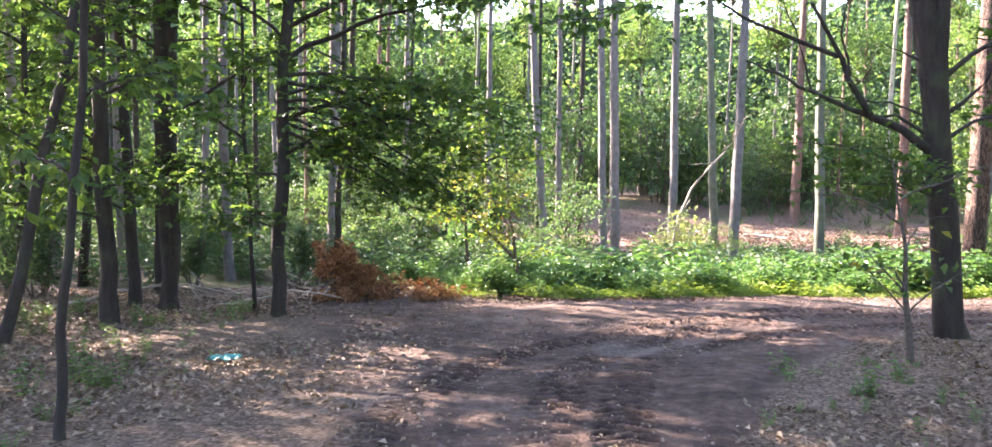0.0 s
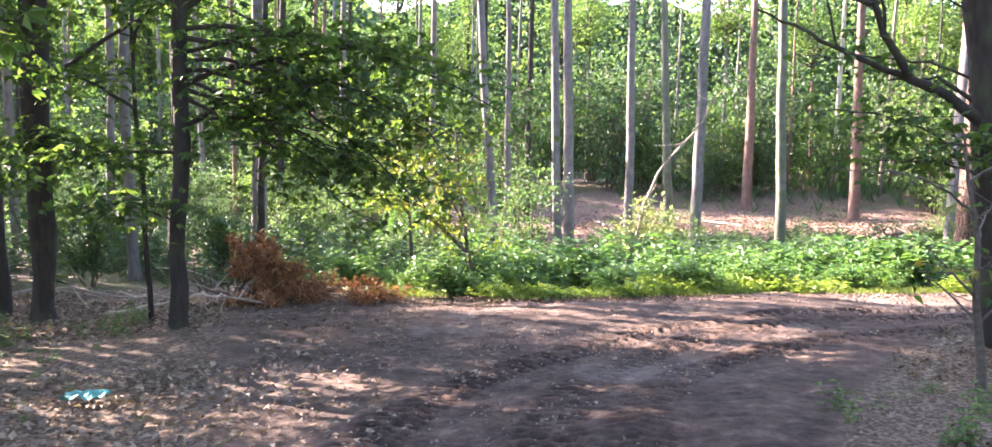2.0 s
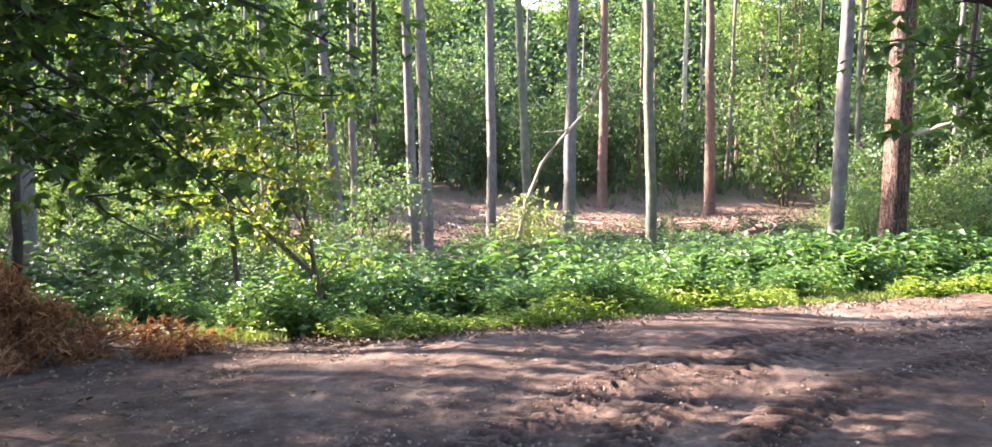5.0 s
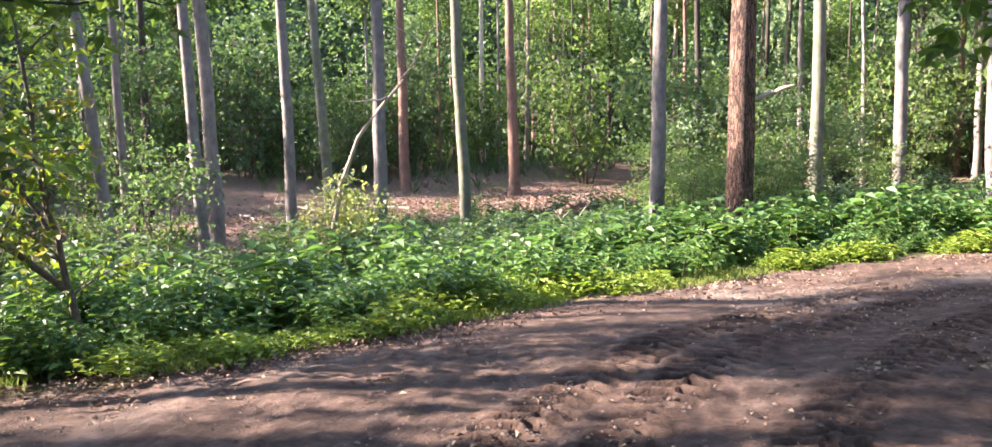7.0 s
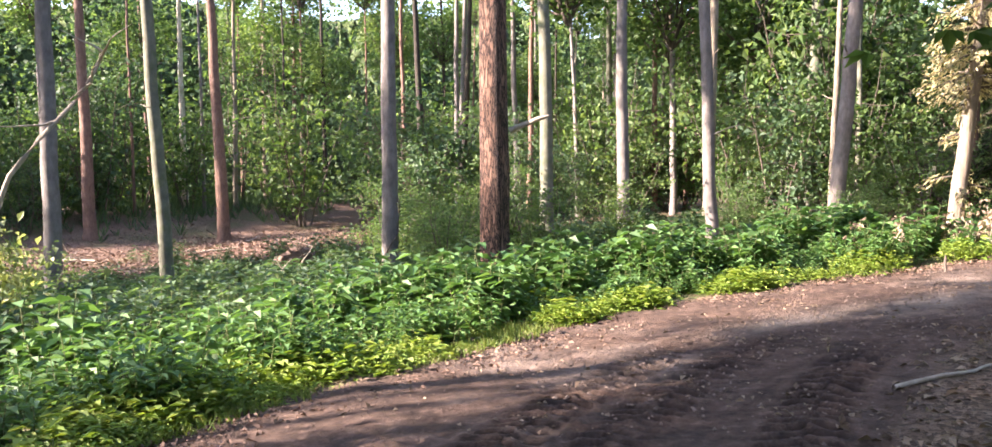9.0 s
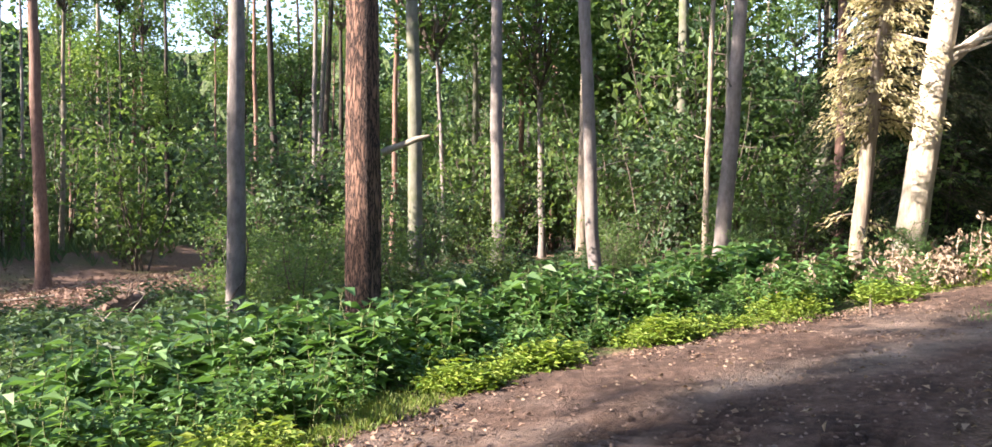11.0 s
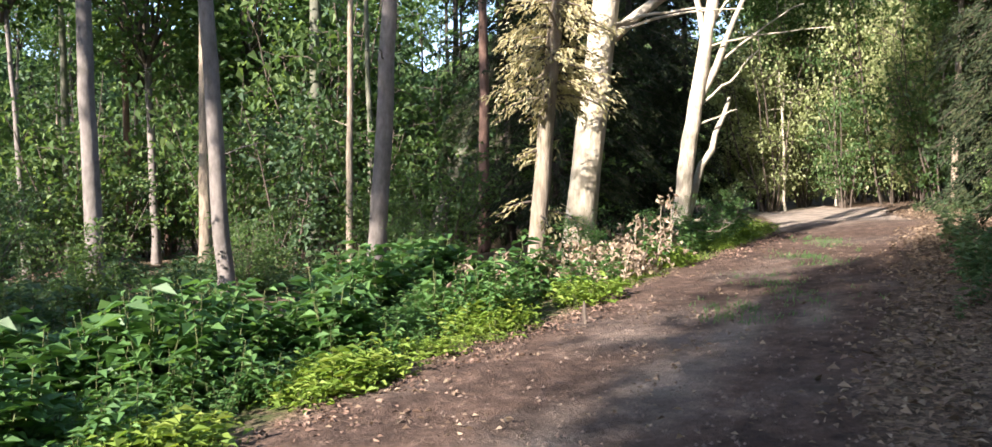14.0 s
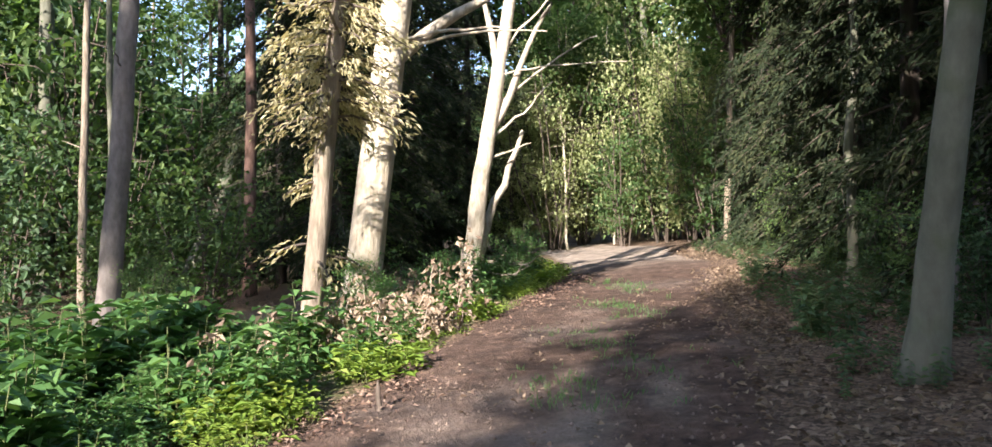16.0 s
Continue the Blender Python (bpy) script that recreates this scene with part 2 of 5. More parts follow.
def bend(a, b, n=8, sag=0.0, wob=0.05):
    """A wandering line from a to b."""
    a, b = np.asarray(a, float), np.asarray(b, float)
    s = np.linspace(0, 1, n)[:, None]
    p = a + (b - a) * s
    size = np.linalg.norm(b - a)
    w = np.cumsum(rng.normal(size=(n, 3)), 0) * wob * size / n
    w -= w[0] * (1 - s) + w[-1] * s
    p += w
    p[:, 2] += sag * size * (4 * s * (1 - s))[:, 0]
    return p


def unit(v):
    return v / np.maximum(np.linalg.norm(v, axis=-1, keepdims=True), 1e-9)


def blades(at, way, up, length, width, fold=0.25):
    """Leaves: at each place a pointed leaf along way, folded along its rib: two quads each."""
    at, way, up = np.asarray(at, float), unit(np.asarray(way, float)), np.asarray(up, float)
    side = unit(np.cross(way, up))
    nrm = np.cross(side, way)
    length = np.broadcast_to(length, len(at))[:, None]
    width = np.broadcast_to(width, len(at))[:, None]
    mid = at + way * length * 0.45
    tip = at + way * length - nrm * length * 0.12
    lift = nrm * width * fold
    v = np.stack([at, mid + side * width * 0.5 + lift, tip, mid - side * width * 0.5 + lift], 1)
    n = np.arange(len(at))[:, None] * 4
    f = np.concatenate([n + [[0, 1, 2]], n + [[0, 2, 3]]])
    return v.reshape(-1, 3), f


def scatter_leaves(centres, spread, count, size, flat=0.6, droop=0.3):
    """count leaves about each centre, lying more or less flat."""
    c = np.repeat(np.asarray(centres, float), count, 0)
    n = len(c)
    p = c + rng.normal(size=(n, 3)) * np.asarray(spread)
    way = rng.normal(size=(n, 3)) * [1, 1, 1 - flat]
    way[:, 2] -= droop
    up = rng.normal(size=(n, 3)) * (1 - flat) + [0, 0, 1]
    s = size * rng.uniform(0.6, 1.3, n)
    return blades(p, way, up, s, s * rng.uniform(0.55, 0.8, n))


# ---- ground ----
def ground_z(x, y):
    """Height of the lie of the land, without fine relief."""
    x = np.clip(x, -45, 60)
    y = np.clip(y, -30, 75)
    z = 0.0635 + 0.02526 * x - 0.07554 * y - 0.00032 * x * x + 0.00014 * y * y
    z = z - 1.15 * np.exp(-((x - 13) / 8) ** 2 - ((y - 29.5) / 8) ** 2) - 0.4 * np.exp(-((x - 4) / 4) ** 2 - ((y - 29.5) / 5) ** 2)
    z = z - 0.6 * np.exp(-((x - 27) / 6) ** 2 - ((y - 18.5) / 4) ** 2)
    bank = np.clip((y - 43) / 17, 0, 1)
    z = z + 1.9 * bank * bank * (3 - 2 * bank)
    return z + 0.1 * np.sin(x * 0.21 + 1.3) * np.sin(y * 0.17 + 0.4) * np.clip((y - 17) / 8, 0, 1)


def smoothstep(a, b, v):
    s = np.clip((v - a) / (b - a), 0, 1)
    return s * s * (3 - 2 * s)


def wander(x, y, scale, seed):
    """A cheap smooth field from -1 to 1."""
    g = np.random.default_rng(seed)
    s = np.zeros(np.broadcast(x, y).shape)
    for k in range(7):
        a, ph, fr = g.uniform(0, 6.28), g.uniform(0, 6.28), g.uniform(0.6, 1.9) / scale
        s = s + np.sin((x * math.cos(a) + y * math.sin(a)) * fr * 6.28 + ph)
    return s / 3.5


VERGE_X = np.array([-6.0, -2.5, -0.6, 1.5, 4.5, 8.5, 10.5, 12.2, 14.0, 16.0, 19.7, 23.4, 27.0, 33.0, 42.0])
VERGE_Y = np.array([17.5, 16.8, 15.6, 15.0, 15.2, 15.1, 14.6, 13.9, 12.9, 11.9, 10.3, 8.6, 7.6, 6.6, 6.2])
RIGHT_X = np.array([1.0, 1.6, 2.8, 4.5, 5.6, 8.0, 10.2, 14.2, 19.0, 24.0, 31.0, 42.0])
RIGHT_Y = np.array([3.0, 5.7, 8.0, 10.0, 11.0, 11.3, 11.0, 9.2, 7.4, 5.2, 3.6, 3.2])


def verge_y(x):
    return np.interp(x, VERGE_X, VERGE_Y)


def lane(points, n=900):
    """A dense smooth line through a few points, with its run in metres."""
    p = np.asarray(points, float)
    s = np.concatenate([[0], np.cumsum(np.linalg.norm(np.diff(p, axis=0), axis=1))])
    q = np.linspace(0, s[-1], n)
    line = np.stack([np.interp(q, s, p[:, 0]), np.interp(q, s, p[:, 1])], 1)
    k = np.ones(61) / 61
    for c in (0, 1):
        line[:, c] = np.convolve(np.pad(line[:, c], 30, mode="edge"), k, "valid")
    return line, q


LANES = [lane([(-1.6, -3), (-1.3, 5), (-0.9, 7.5), (-0.2, 9.3), (1.2, 11.15), (2.9, 12.25), (5.5, 13.3), (9.0, 13.5), (13.0, 12.1), (19, 9.6), (25, 7.4), (33, 5.6), (42, 5)]),
         lane([(0.0, -3), (0.1, 5), (0.4, 7.5), (1.0, 9.4), (1.9, 10.75), (3.5, 11.9), (5.6, 12.7), (9.2, 12.8), (13.0, 11.4), (18.8, 9.0), (25, 6.8), (33, 5.0), (42, 4.6)]),
         lane([(0.6, -3), (0.7, 5), (0.95, 7.4), (1.7, 9.3), (2.9, 10.4), (4.7, 11.25), (7.0, 11.9), (9.8, 11.9), (13.0, 10.5), (18.4, 8.2), (25, 5.9), (33, 4.3), (42, 3.8)])]


def road_mask(x, y):
    inside = smoothstep(-0.25, 0.5, verge_y(x) - y)
    ry = np.interp(x, RIGHT_X, RIGHT_Y)
    low = np.where(x < 1.0, smoothstep(-2.9, -1.6, x + 0.14 * (y - 6)), 1.0) * smoothstep(-0.5, 0.5, y - ry + np.where(x < 1.0, 9, 0))
    left = smoothstep(-4.5, -1.0, x + 0.25 * (y - 12))
    return inside * low * np.where(x < 1, left, 1) * smoothstep(46, 40, x)


def build_ground():
    def axis(stops):
        out = [np.arange(a, b, s) for a, b, s in stops]
        far = np.array([70, 90, 130, 200, 400, 900, 2500.0])
        return np.concatenate([-far[::-1], *out, far])
    xs = axis([(-50, -10, 2.0), (-10, -2.6, 0.2), (-2.6, -0.6, 0.035), (-0.6, 7.6, 0.024), (7.6, 12, 0.05), (12, 30, 0.12), (30, 60, 1.5)])
    ys = axis([(-50, 0, 2.5), (0, 5.5, 0.2), (5.5, 9.0, 0.03), (9.0, 13.4, 0.024), (13.4, 14.2, 0.05), (14.2, 15.6, 0.1), (15.6, 26, 0.25), (26, 60, 1.0)])
    x, y = np.meshgrid(xs, ys, indexing="ij")
    z = ground_z(x, y)
    near = (x > -8) & (x < 44) & (y > -4) & (y < 18)
    road = np.where(near, road_mask(x, y), 0)
    z = z + near * (0.012 * wander(x, y, 1.4, 3) + 0.006 * wander(x, y, 0.33, 4) + 0.004 * wander(x, y, 0.15, 6)) + 0.05 * wander(x, y, 6.0, 5)
    # ruts with tread marks
    idx = np.argwhere(near & (road > 0.02))
    px, py = x[near & (road > 0.02)], y[near & (road > 0.02)]
    dz = np.zeros(len(px))
    packed_and_shaded = np.zeros(len(px))
    for k, (line, run) in enumerate(LANES):
        best = np.full(len(px), 1e9)
        along = np.zeros(len(px))
        side = np.zeros(len(px))
        d = np.gradient(line, axis=0)
        d /= np.linalg.norm(d, axis=1)[:, None]
        for a in range(0, len(px), 20000):
            sl = slice(a, a + 20000)
            dx, dy = px[sl, None] - line[None, ::2, 0], py[sl, None] - line[None, ::2, 1]
            q = dx * dx + dy * dy
            i = q.argmin(1)
            r = np.arange(len(i))
            along[sl] = run[::2][i] + dx[r, i] * d[::2][i, 0] + dy[r, i] * d[::2][i, 1]
            side[sl] = dx[r, i] * -d[::2][i, 1] + dy[r, i] * d[::2][i, 0]
            best[sl] = np.abs(side[sl]) + np.where(q[r, i] > 0.25, 1.0, 0.0)
        w = 0.23
        inside = smoothstep(w + 0.06, w - 0.04, best)
        ridge = np.exp(-((best - w - 0.05) / 0.055) ** 2)
        lug = np.abs(((along + np.abs(side) * 0.45) / 0.16 + (side > 0) * 0.5) % 1.0 - 0.5) * 2
        fade = (0.55 + 0.45 * smoothstep(-0.35, 0.35, wander(px, py, 3.2, 20 + k))) * (0.2 + 0.8 * smoothstep(10.5, 7.0, px))
        bar = smoothstep(0.38, 0.58, lug)
        rough = 0.5 + 0.5 * wander(px, py, 0.4, 40 + k)
        dz = dz * (1.0 - 0.85 * inside) + fade * (-0.02 * inside + 0.014 * ridge * (0.6 + 0.8 * rough) + 0.042 * inside * bar * (0.7 + 0.5 * rough))
        # tread gaps are darkened most, for packed soil and painted groove shade
        packed_and_shaded = np.maximum(packed_and_shaded, fade * inside * (1.0 - 0.8 * bar))
    z[idx[:, 0], idx[:, 1]] += dz * road[idx[:, 0], idx[:, 1]]
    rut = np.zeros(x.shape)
    rut[idx[:, 0], idx[:, 1]] = packed_and_shaded
    n, m = len(xs), len(ys)
    i, j = np.meshgrid(np.arange(n - 1), np.arange(m - 1), indexing="ij")
    f = np.stack([i * m + j, (i + 1) * m + j, (i + 1) * m + j + 1, i * m + j + 1], -1).reshape(-1, 4)
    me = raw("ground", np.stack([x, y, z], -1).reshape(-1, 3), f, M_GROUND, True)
    # sand made paler towards the bend to paint in the sunlit ground
    sand_and_sun = smoothstep(22, 29, x) * 0.9
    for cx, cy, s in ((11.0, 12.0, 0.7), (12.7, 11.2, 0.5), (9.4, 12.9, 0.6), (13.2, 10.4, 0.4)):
        sand_and_sun = np.maximum(sand_and_sun, 0.55 * np.exp(-((x - cx) / (1.6 * s)) ** 2 - ((y - cy + 0.35 * (x - cx)) / (0.5 * s)) ** 2))
    past = y - np.where((x > -8) & (x < 44), verge_y(x), 1e3)
    humus = smoothstep(4, 8, past) * smoothstep(-0.15, 0.35, wander(x, y, 9, 8) + 1.3 * np.exp(-(((x - 17) / 12) ** 2 + ((y - 40) / 7) ** 2)) - 0.1)
    green = smoothstep(-0.1, 0.3, past) * smoothstep(6, 3.0, past) + 0.7 * smoothstep(6, 9, past) * smoothstep(0.1, 0.5, wander(x, y, 5, 9))
    for key, value in (("road", road), ("rut", rut), ("sand_and_sun", sand_and_sun), ("humus", humus), ("green", np.clip(green, 0, 1))):
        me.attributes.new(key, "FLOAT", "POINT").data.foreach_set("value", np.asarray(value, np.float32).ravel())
    return tagged(new("ground", me), "brown forest soil with tyre ruts and leaf litter", "ground", kind="structure")


build_ground()


# ---- trees ----
def foliage_blob(radius, height, clumps, per, size, hollow=0.55):
    """Leaves in uneven clumps inside an egg of that radius and height."""
    d = unit(rng.normal(size=(clumps, 3)))
    r = rng.uniform(hollow, 1.0, clumps) ** 0.6
    c = d * r[:, None] * [radius, radius, height / 2]
    c *= (0.75 + 0.4 * rng.random((clumps, 1)))
    return c, scatter_leaves(c, radius * 0.16, per, size)


CROWNS = []
for k in range(4):
    c, (v, f) = foliage_blob(2.6, 5.5, 80, 30, 0.28)
    limbs = []
    for q in c[::5]:
        limbs.append(tube(bend((0, 0, -3.0), q, 6, 0.08, 0.2), np.linspace(0.07, 0.012, 6), 5))
    CROWNS.append((raw("crown", v, f, M_LEAF), raw("limb_mass", *join(limbs), M_TWIG, True)))


# places that the low sun reaches: crowns keep clear of the light's way to them
GLADES = [(x, float(verge_y(x)) + d, 0.4) for x in np.arange(-0.5, 17, 1.6) for d in (0.3, 1.4, 2.6)]
GLADES += [(17.3, 12.5, z) for z in (1.5, 3.0, 4.5)] + [(19.6, 12.3, z) for z in (0.6, 2.0, 3.5, 5.0)] + [(23.9, 9.8, z) for z in (0.8, 2.2, 3.8)]
GLADES += [(37.0, y, z) for y in (1.0, 3.0, 5.0) for z in (0.5, 2.5, 4.5)] + [(30, 20, 2), (30, 20, 4), (36, 22, 3), (27, 23, 2), (25, 27, 3), (41, 18, 3), (33, 27, 4), (-2, 42, 4)] + [(29.5, 5.5, 0.0), (27.0, 6.3, 0.0), (31.0, 5.0, 0.0), (10.3, 17.9, 2.0), (10.3, 17.9, 4.0)]
GLADES += [(-2.0, 16.0, 0.0), (4.8, 21.3, 0.5), (5.3, 21.2, 1.4), (6.0, 21.2, 0.4), (0.5, 16.2, 1.0)]
GLADES = np.array([(*g, 1.0) for g in GLADES] + [(-3.2, 7.8, -0.6, 0.85), (-1.6, 7.2, -0.5, 0.85), (-0.3, 6.7, -0.4, 0.85), (0.2, 9.3, -0.6, 0.6), (6.4, 11.9, -0.7, 0.5), (14.5, 22.0, 1.5, 0.8), (16.5, 25.0, 2.0, 0.8), (20.2, 19.0, 1.0, 0.8), (20.2, 19.1, 2.5, 0.8), (12.5, 12.7, -0.6, 0.45), (12.6, 11.3, -0.5, 0.45), (15.5, 8.4, -0.2, 0.4), (23.5, 7.6, 0.0, 0.8), (25.0, 6.8, 0.0, 0.9), (21.8, 8.2, -0.1, 0.6), (26.5, 5.4, 0.1, 0.8), (-2.0, 12.3, 3.2, 0.5), (-0.9, 12.3, 2.5, 0.5), (4.3, 10.2, 1.9, 0.4), (14.5, 10.7, -0.4, 0.3), (15.4, 8.4, -0.25, 0.3), (12.4, 11.1, -0.5, 0.3), (0.4, 9.0, -0.6, 0.3), (-1.2, 10.0, -0.7, 0.3), (5.3, 11.5, -0.7, 0.35), (10.2, 13.9, -0.8, 0.4)])


def shades(x, y, z, radius):
    """Whether a crown there stands in the light of a glade."""
    d = np.array((x, y, z)) - GLADES[:, :3]
    w = np.array(sun_way)
    along = d @ w
    off = np.linalg.norm(d - along[:, None] * w, axis=1)
    return bool(((off < radius * GLADES[:, 3]) & (along > 0)).any())


def trunk_path(base, lean, height, sway=0.012, n=26):
    s = np.linspace(0, 1, n) ** 1.25
    h = s * (height + 0.4) - 0.4
    g = np.random.default_rng(int(abs(base[0]) * 971 + abs(base[1]) * 131 + height * 7))
    w = np.cumsum(g.normal(size=(n, 2)), 0) * sway * height / n * 2.2
    w -= w[0]
    return np.stack([lean[0] * h + w[:, 0], lean[1] * h + w[:, 1], h], 1), h


def trunk_mesh(name, path, h, diameter, height, mat, flare=0.5, sides=14, rough=0.02):
    r = diameter / 2 * (1 - 0.62 * np.clip(h / height, 0, 1)) * (1 + flare * np.exp(-np.clip(h + 0.1, 0, 9) / 0.22))
    v, f = tube(path, np.maximum(r, 0.006), sides, rough)
    return raw(name, v, f, mat, True)


def tree(x, y, diameter, lean, mat, label, height=19.0, crown=13.0, scale=1.0, sway=0.012, stubs=3, group="woodland trees", flare=0.35, name="tree"):
    """A tall forest tree: trunk, a few dead stubs and a crown from the height crown upwards."""
    z = float(ground_z(x, y))
    if crown:
        for rise, less in ((0, 1), (0, 0.75), (1.5, 0.9), (2.5, 1), (-1.5, 0.8), (5.0, 1), (7.5, 1), (10.0, 0.9)):
            c = crown + rise
            m = c + 2.75 * scale * less
            if not shades(x + lean[0] * m, y + lean[1] * m, z + m, 2.8 * scale * less):
                scale *= less
                break
        else:
            c, scale = crown, scale * 0.45
        crown, height = c, max(height, c + 4.0 * scale)
    top = tagged(new(name), label, "tree", group)
    top.location = (x, y, z)
    path, h = trunk_path((x, y), lean, height, sway)
    part("trunk", trunk_mesh("trunk", path, h, diameter, height, mat, flare), top)
    for k in range(stubs):
        hs = rng.uniform(2.0, max(crown, 6.0))
        at = np.array([np.interp(hs, h, path[:, c]) for c in range(3)])
        a, ln = rng.uniform(0, 6.28), rng.uniform(0.25, 0.9)
        to = at + [math.cos(a) * ln, math.sin(a) * ln, rng.uniform(-0.1, 0.3)]
        part("dead_branch", raw("dead_branch", *tube(bend(at, to, 5, 0, 0.2), np.linspace(0.022, 0.006, 5), 5), mat, True), top)
    if crown:
        c, b = CROWNS[int(rng.integers(4))]
        at = np.array([np.interp(crown + 2.75 * scale, h, path[:, q]) for q in range(3)])
        for nm, me in (("crown", c), ("limb_mass", b)):
            o = tagged(part(nm, me, top), kind="stuff")
            o.location, o.scale = at, (scale, scale, scale)
            o.rotation_euler = (0, 0, rng.uniform(0, 6.28))
    return top


GREY, PALE, PINE = "tall slender tree with smooth grey bark", "tree with pale sunlit bark", "tall pine with reddish plated bark"
ALGAE = "slender tree with greenish algae-covered bark"
for x, y, d, lean, mat, label in (
        (2.2, 28.7, 0.3, (-0.085, 0.005), M_GREY, "slender grey tree with a leaning crooked trunk"),
        (4.2, 28.7, 0.3, (-0.04, 0.005), M_GREY, GREY), (4.75, 29.7, 0.38, (-0.032, 0.005), M_GREY, GREY),
        (7.38, 31.9, 0.35, (-0.02, 0.005), M_GREY, GREY), (11.0, 39.0, 0.42, (-0.06, 0.02), M_GREEN, GREY),
        (8.58, 28.3, 0.38, (0.0, 0.0), M_GREY, GREY), (18.5, 48.5, 0.58, (-0.014, 0.005), M_RED, PINE),
        (13.1, 31.9, 0.4, (-0.028, 0.015), M_GREEN, ALGAE), (22.55, 44.1, 0.58, (-0.033, 0.02), M_RED, PINE),
        (15.1, 25.0, 0.42, (-0.008, 0.005), M_GREY, "tall grey tree with a dead vine at its foot"), (0.1, 28.0, 0.22, (0.0, 0.0), M_GREY, GREY),
        (20.0, 23.8, 0.4, (-0.02, 0.02), M_GREEN, ALGAE), (21.2, 22.1, 0.36, (-0.008, 0.008), M_GREY, GREY),
        (20.2, 19.0, 0.31, (-0.018, 0.043), M_GREY, GREY), (21.2, 16.5, 0.37, (0.015, -0.065), M_GREY, "grey-brown tree leaning towards the track"),
        (36.0, 22.2, 0.6, (0.0, -0.012), M_GREEN, ALGAE), (34.0, 17.6, 0.5, (0.06, -0.36), M_GREEN, "tree with a strongly slanting green trunk"),
        (27.5, 56.0, 0.4, (0.0, 0.0), M_PALE, "white-barked birch at the edge of the clearing")):
    made = tree(x, y, d, lean, mat, label, crown=14.5, sway=0.008)
    if "vine" in label:
        h = np.linspace(-0.05, 2.6, 40)
        turn = 2.2 + 1.9 * h + 0.25 * np.sin(h * 5)
        off = 0.24 + 0.03 * np.sin(h * 7)
        line = np.stack([off * np.cos(turn), off * np.sin(turn), h], 1)
        part("vine", raw("vine", *tube(line, np.linspace(0.028, 0.01, 40), 7), M_TWIG, True), made, "thin dark dead vine")

pine = tree(10.6, 17.85, 0.46, (-0.004, 0.005), M_PINE, "mature pine with thick red-brown plated bark", 22.0, 16.0, 1.1, 0.004, 0, flare=0.2)
root = np.array((0.12, -0.17, 2.5))
part("broken_branch", raw("broken_branch", *tube(bend(root, root + [0.3, -0.5, 0.22], 7, 0.02, 0.06), [0.05, 0.045, 0.042, 0.04, 0.036, 0.03, 0.012], 7, 0.08), M_DEAD, True), pine, "pale snapped branch stub")


def palmate(at, way, up, size):
    """Lobed leaves: three fingers each."""
    way = unit(way)
    side = unit(np.cross(way, up))
    pieces = [blades(at, way + side * k, up, size * (1.0 if k == 0 else 0.8), size * 0.5, 0.15) for k in (-0.95, 0.0, 0.95)]
    return join(pieces)


def leafy_branch(top, start, end, radius, count, mat, size=0.13, spread=0.3, lobed=True, sag=0.08, wood=M_DARK, from_s=0.25, twigs=7):
    """A branch with side twigs and leaves in flat sprays; places relative to the tree's foot."""
    line = bend(start, end, 10, sag, 0.14)
    run = np.linalg.norm(np.asarray(end, float) - start)
    pieces = [tube(line, np.linspace(radius, radius * 0.2, 10), 7)]
    tips = []
    for k in range(twigs):
        s = from_s + (0.98 - from_s) * (k + 0.5) / twigs
        at = np.array([np.interp(s, np.linspace(0, 1, 10), line[:, c]) for c in range(3)])
        a = rng.uniform(0, 6.28)
        ln = run * rng.uniform(0.15, 0.36)
        to = at + [math.cos(a) * ln, math.sin(a) * ln, rng.uniform(-0.3, 0.15) * ln]
        tw = bend(at, to, 6, 0.03, 0.2)
        pieces.append(tube(tw, np.linspace(radius * 0.35, 0.004, 6), 5))
        tips.append(tw[2:])
    tips = np.concatenate(tips + [line[5:]])
    b = part("branch", raw("branch", *pieces[0], wood, True), top)
    tagged(part("twig_mass", raw("twig_mass", *join(pieces[1:]), wood, True), b), kind="stuff")
    if count:
        c = tips[rng.integers(len(tips), size=count)]
        p = c + rng.normal(size=(count, 3)) * [spread, spread, spread * 0.45]
        way = rng.normal(size=(count, 3)) * [1, 1, 0.35] + [0, 0, -0.45]
        up = rng.normal(size=(count, 3)) * 0.35 + [0, 0, 1]
        sz = size * rng.uniform(0.6, 1.25, count)
        v, f = palmate(p, way, up, sz) if lobed else blades(p, way, up, sz, sz * 0.6)
        part("leaves", raw("leaves", v, f, mat), b)
    return b


def woodland_maple(x, y, d, lean, height, label, branches, sway=0.02, mat=M_DARK, flare=0.3, leaf=M_MAPLE, fork=None):
    top = tagged(new("maple_tree"), label, "tree", "maples beside the track")
    top.location = (x, y, float(ground_z(x, y)))
    path, h = trunk_path((x, y), lean, height, sway)
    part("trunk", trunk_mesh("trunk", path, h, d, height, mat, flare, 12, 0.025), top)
    at = lambda z: np.array([np.interp(z, h, path[:, c]) for c in range(3)])
    if fork:
        z, lean2, d2 = fork
        p2, h2 = trunk_path((x + 1, y), lean2, height - z, sway)
        part("second_stem", trunk_mesh("second_stem", p2 + at(z), h2, d2, height - z, mat, 0.1, 12, 0.02), top)
    for z, end, r, count in branches:
        leafy_branch(top, at(z), at(z) + np.array(end), r, int(count * (1.1 if z < 2.6 else 0.7)), leaf, 0.14)
    return top


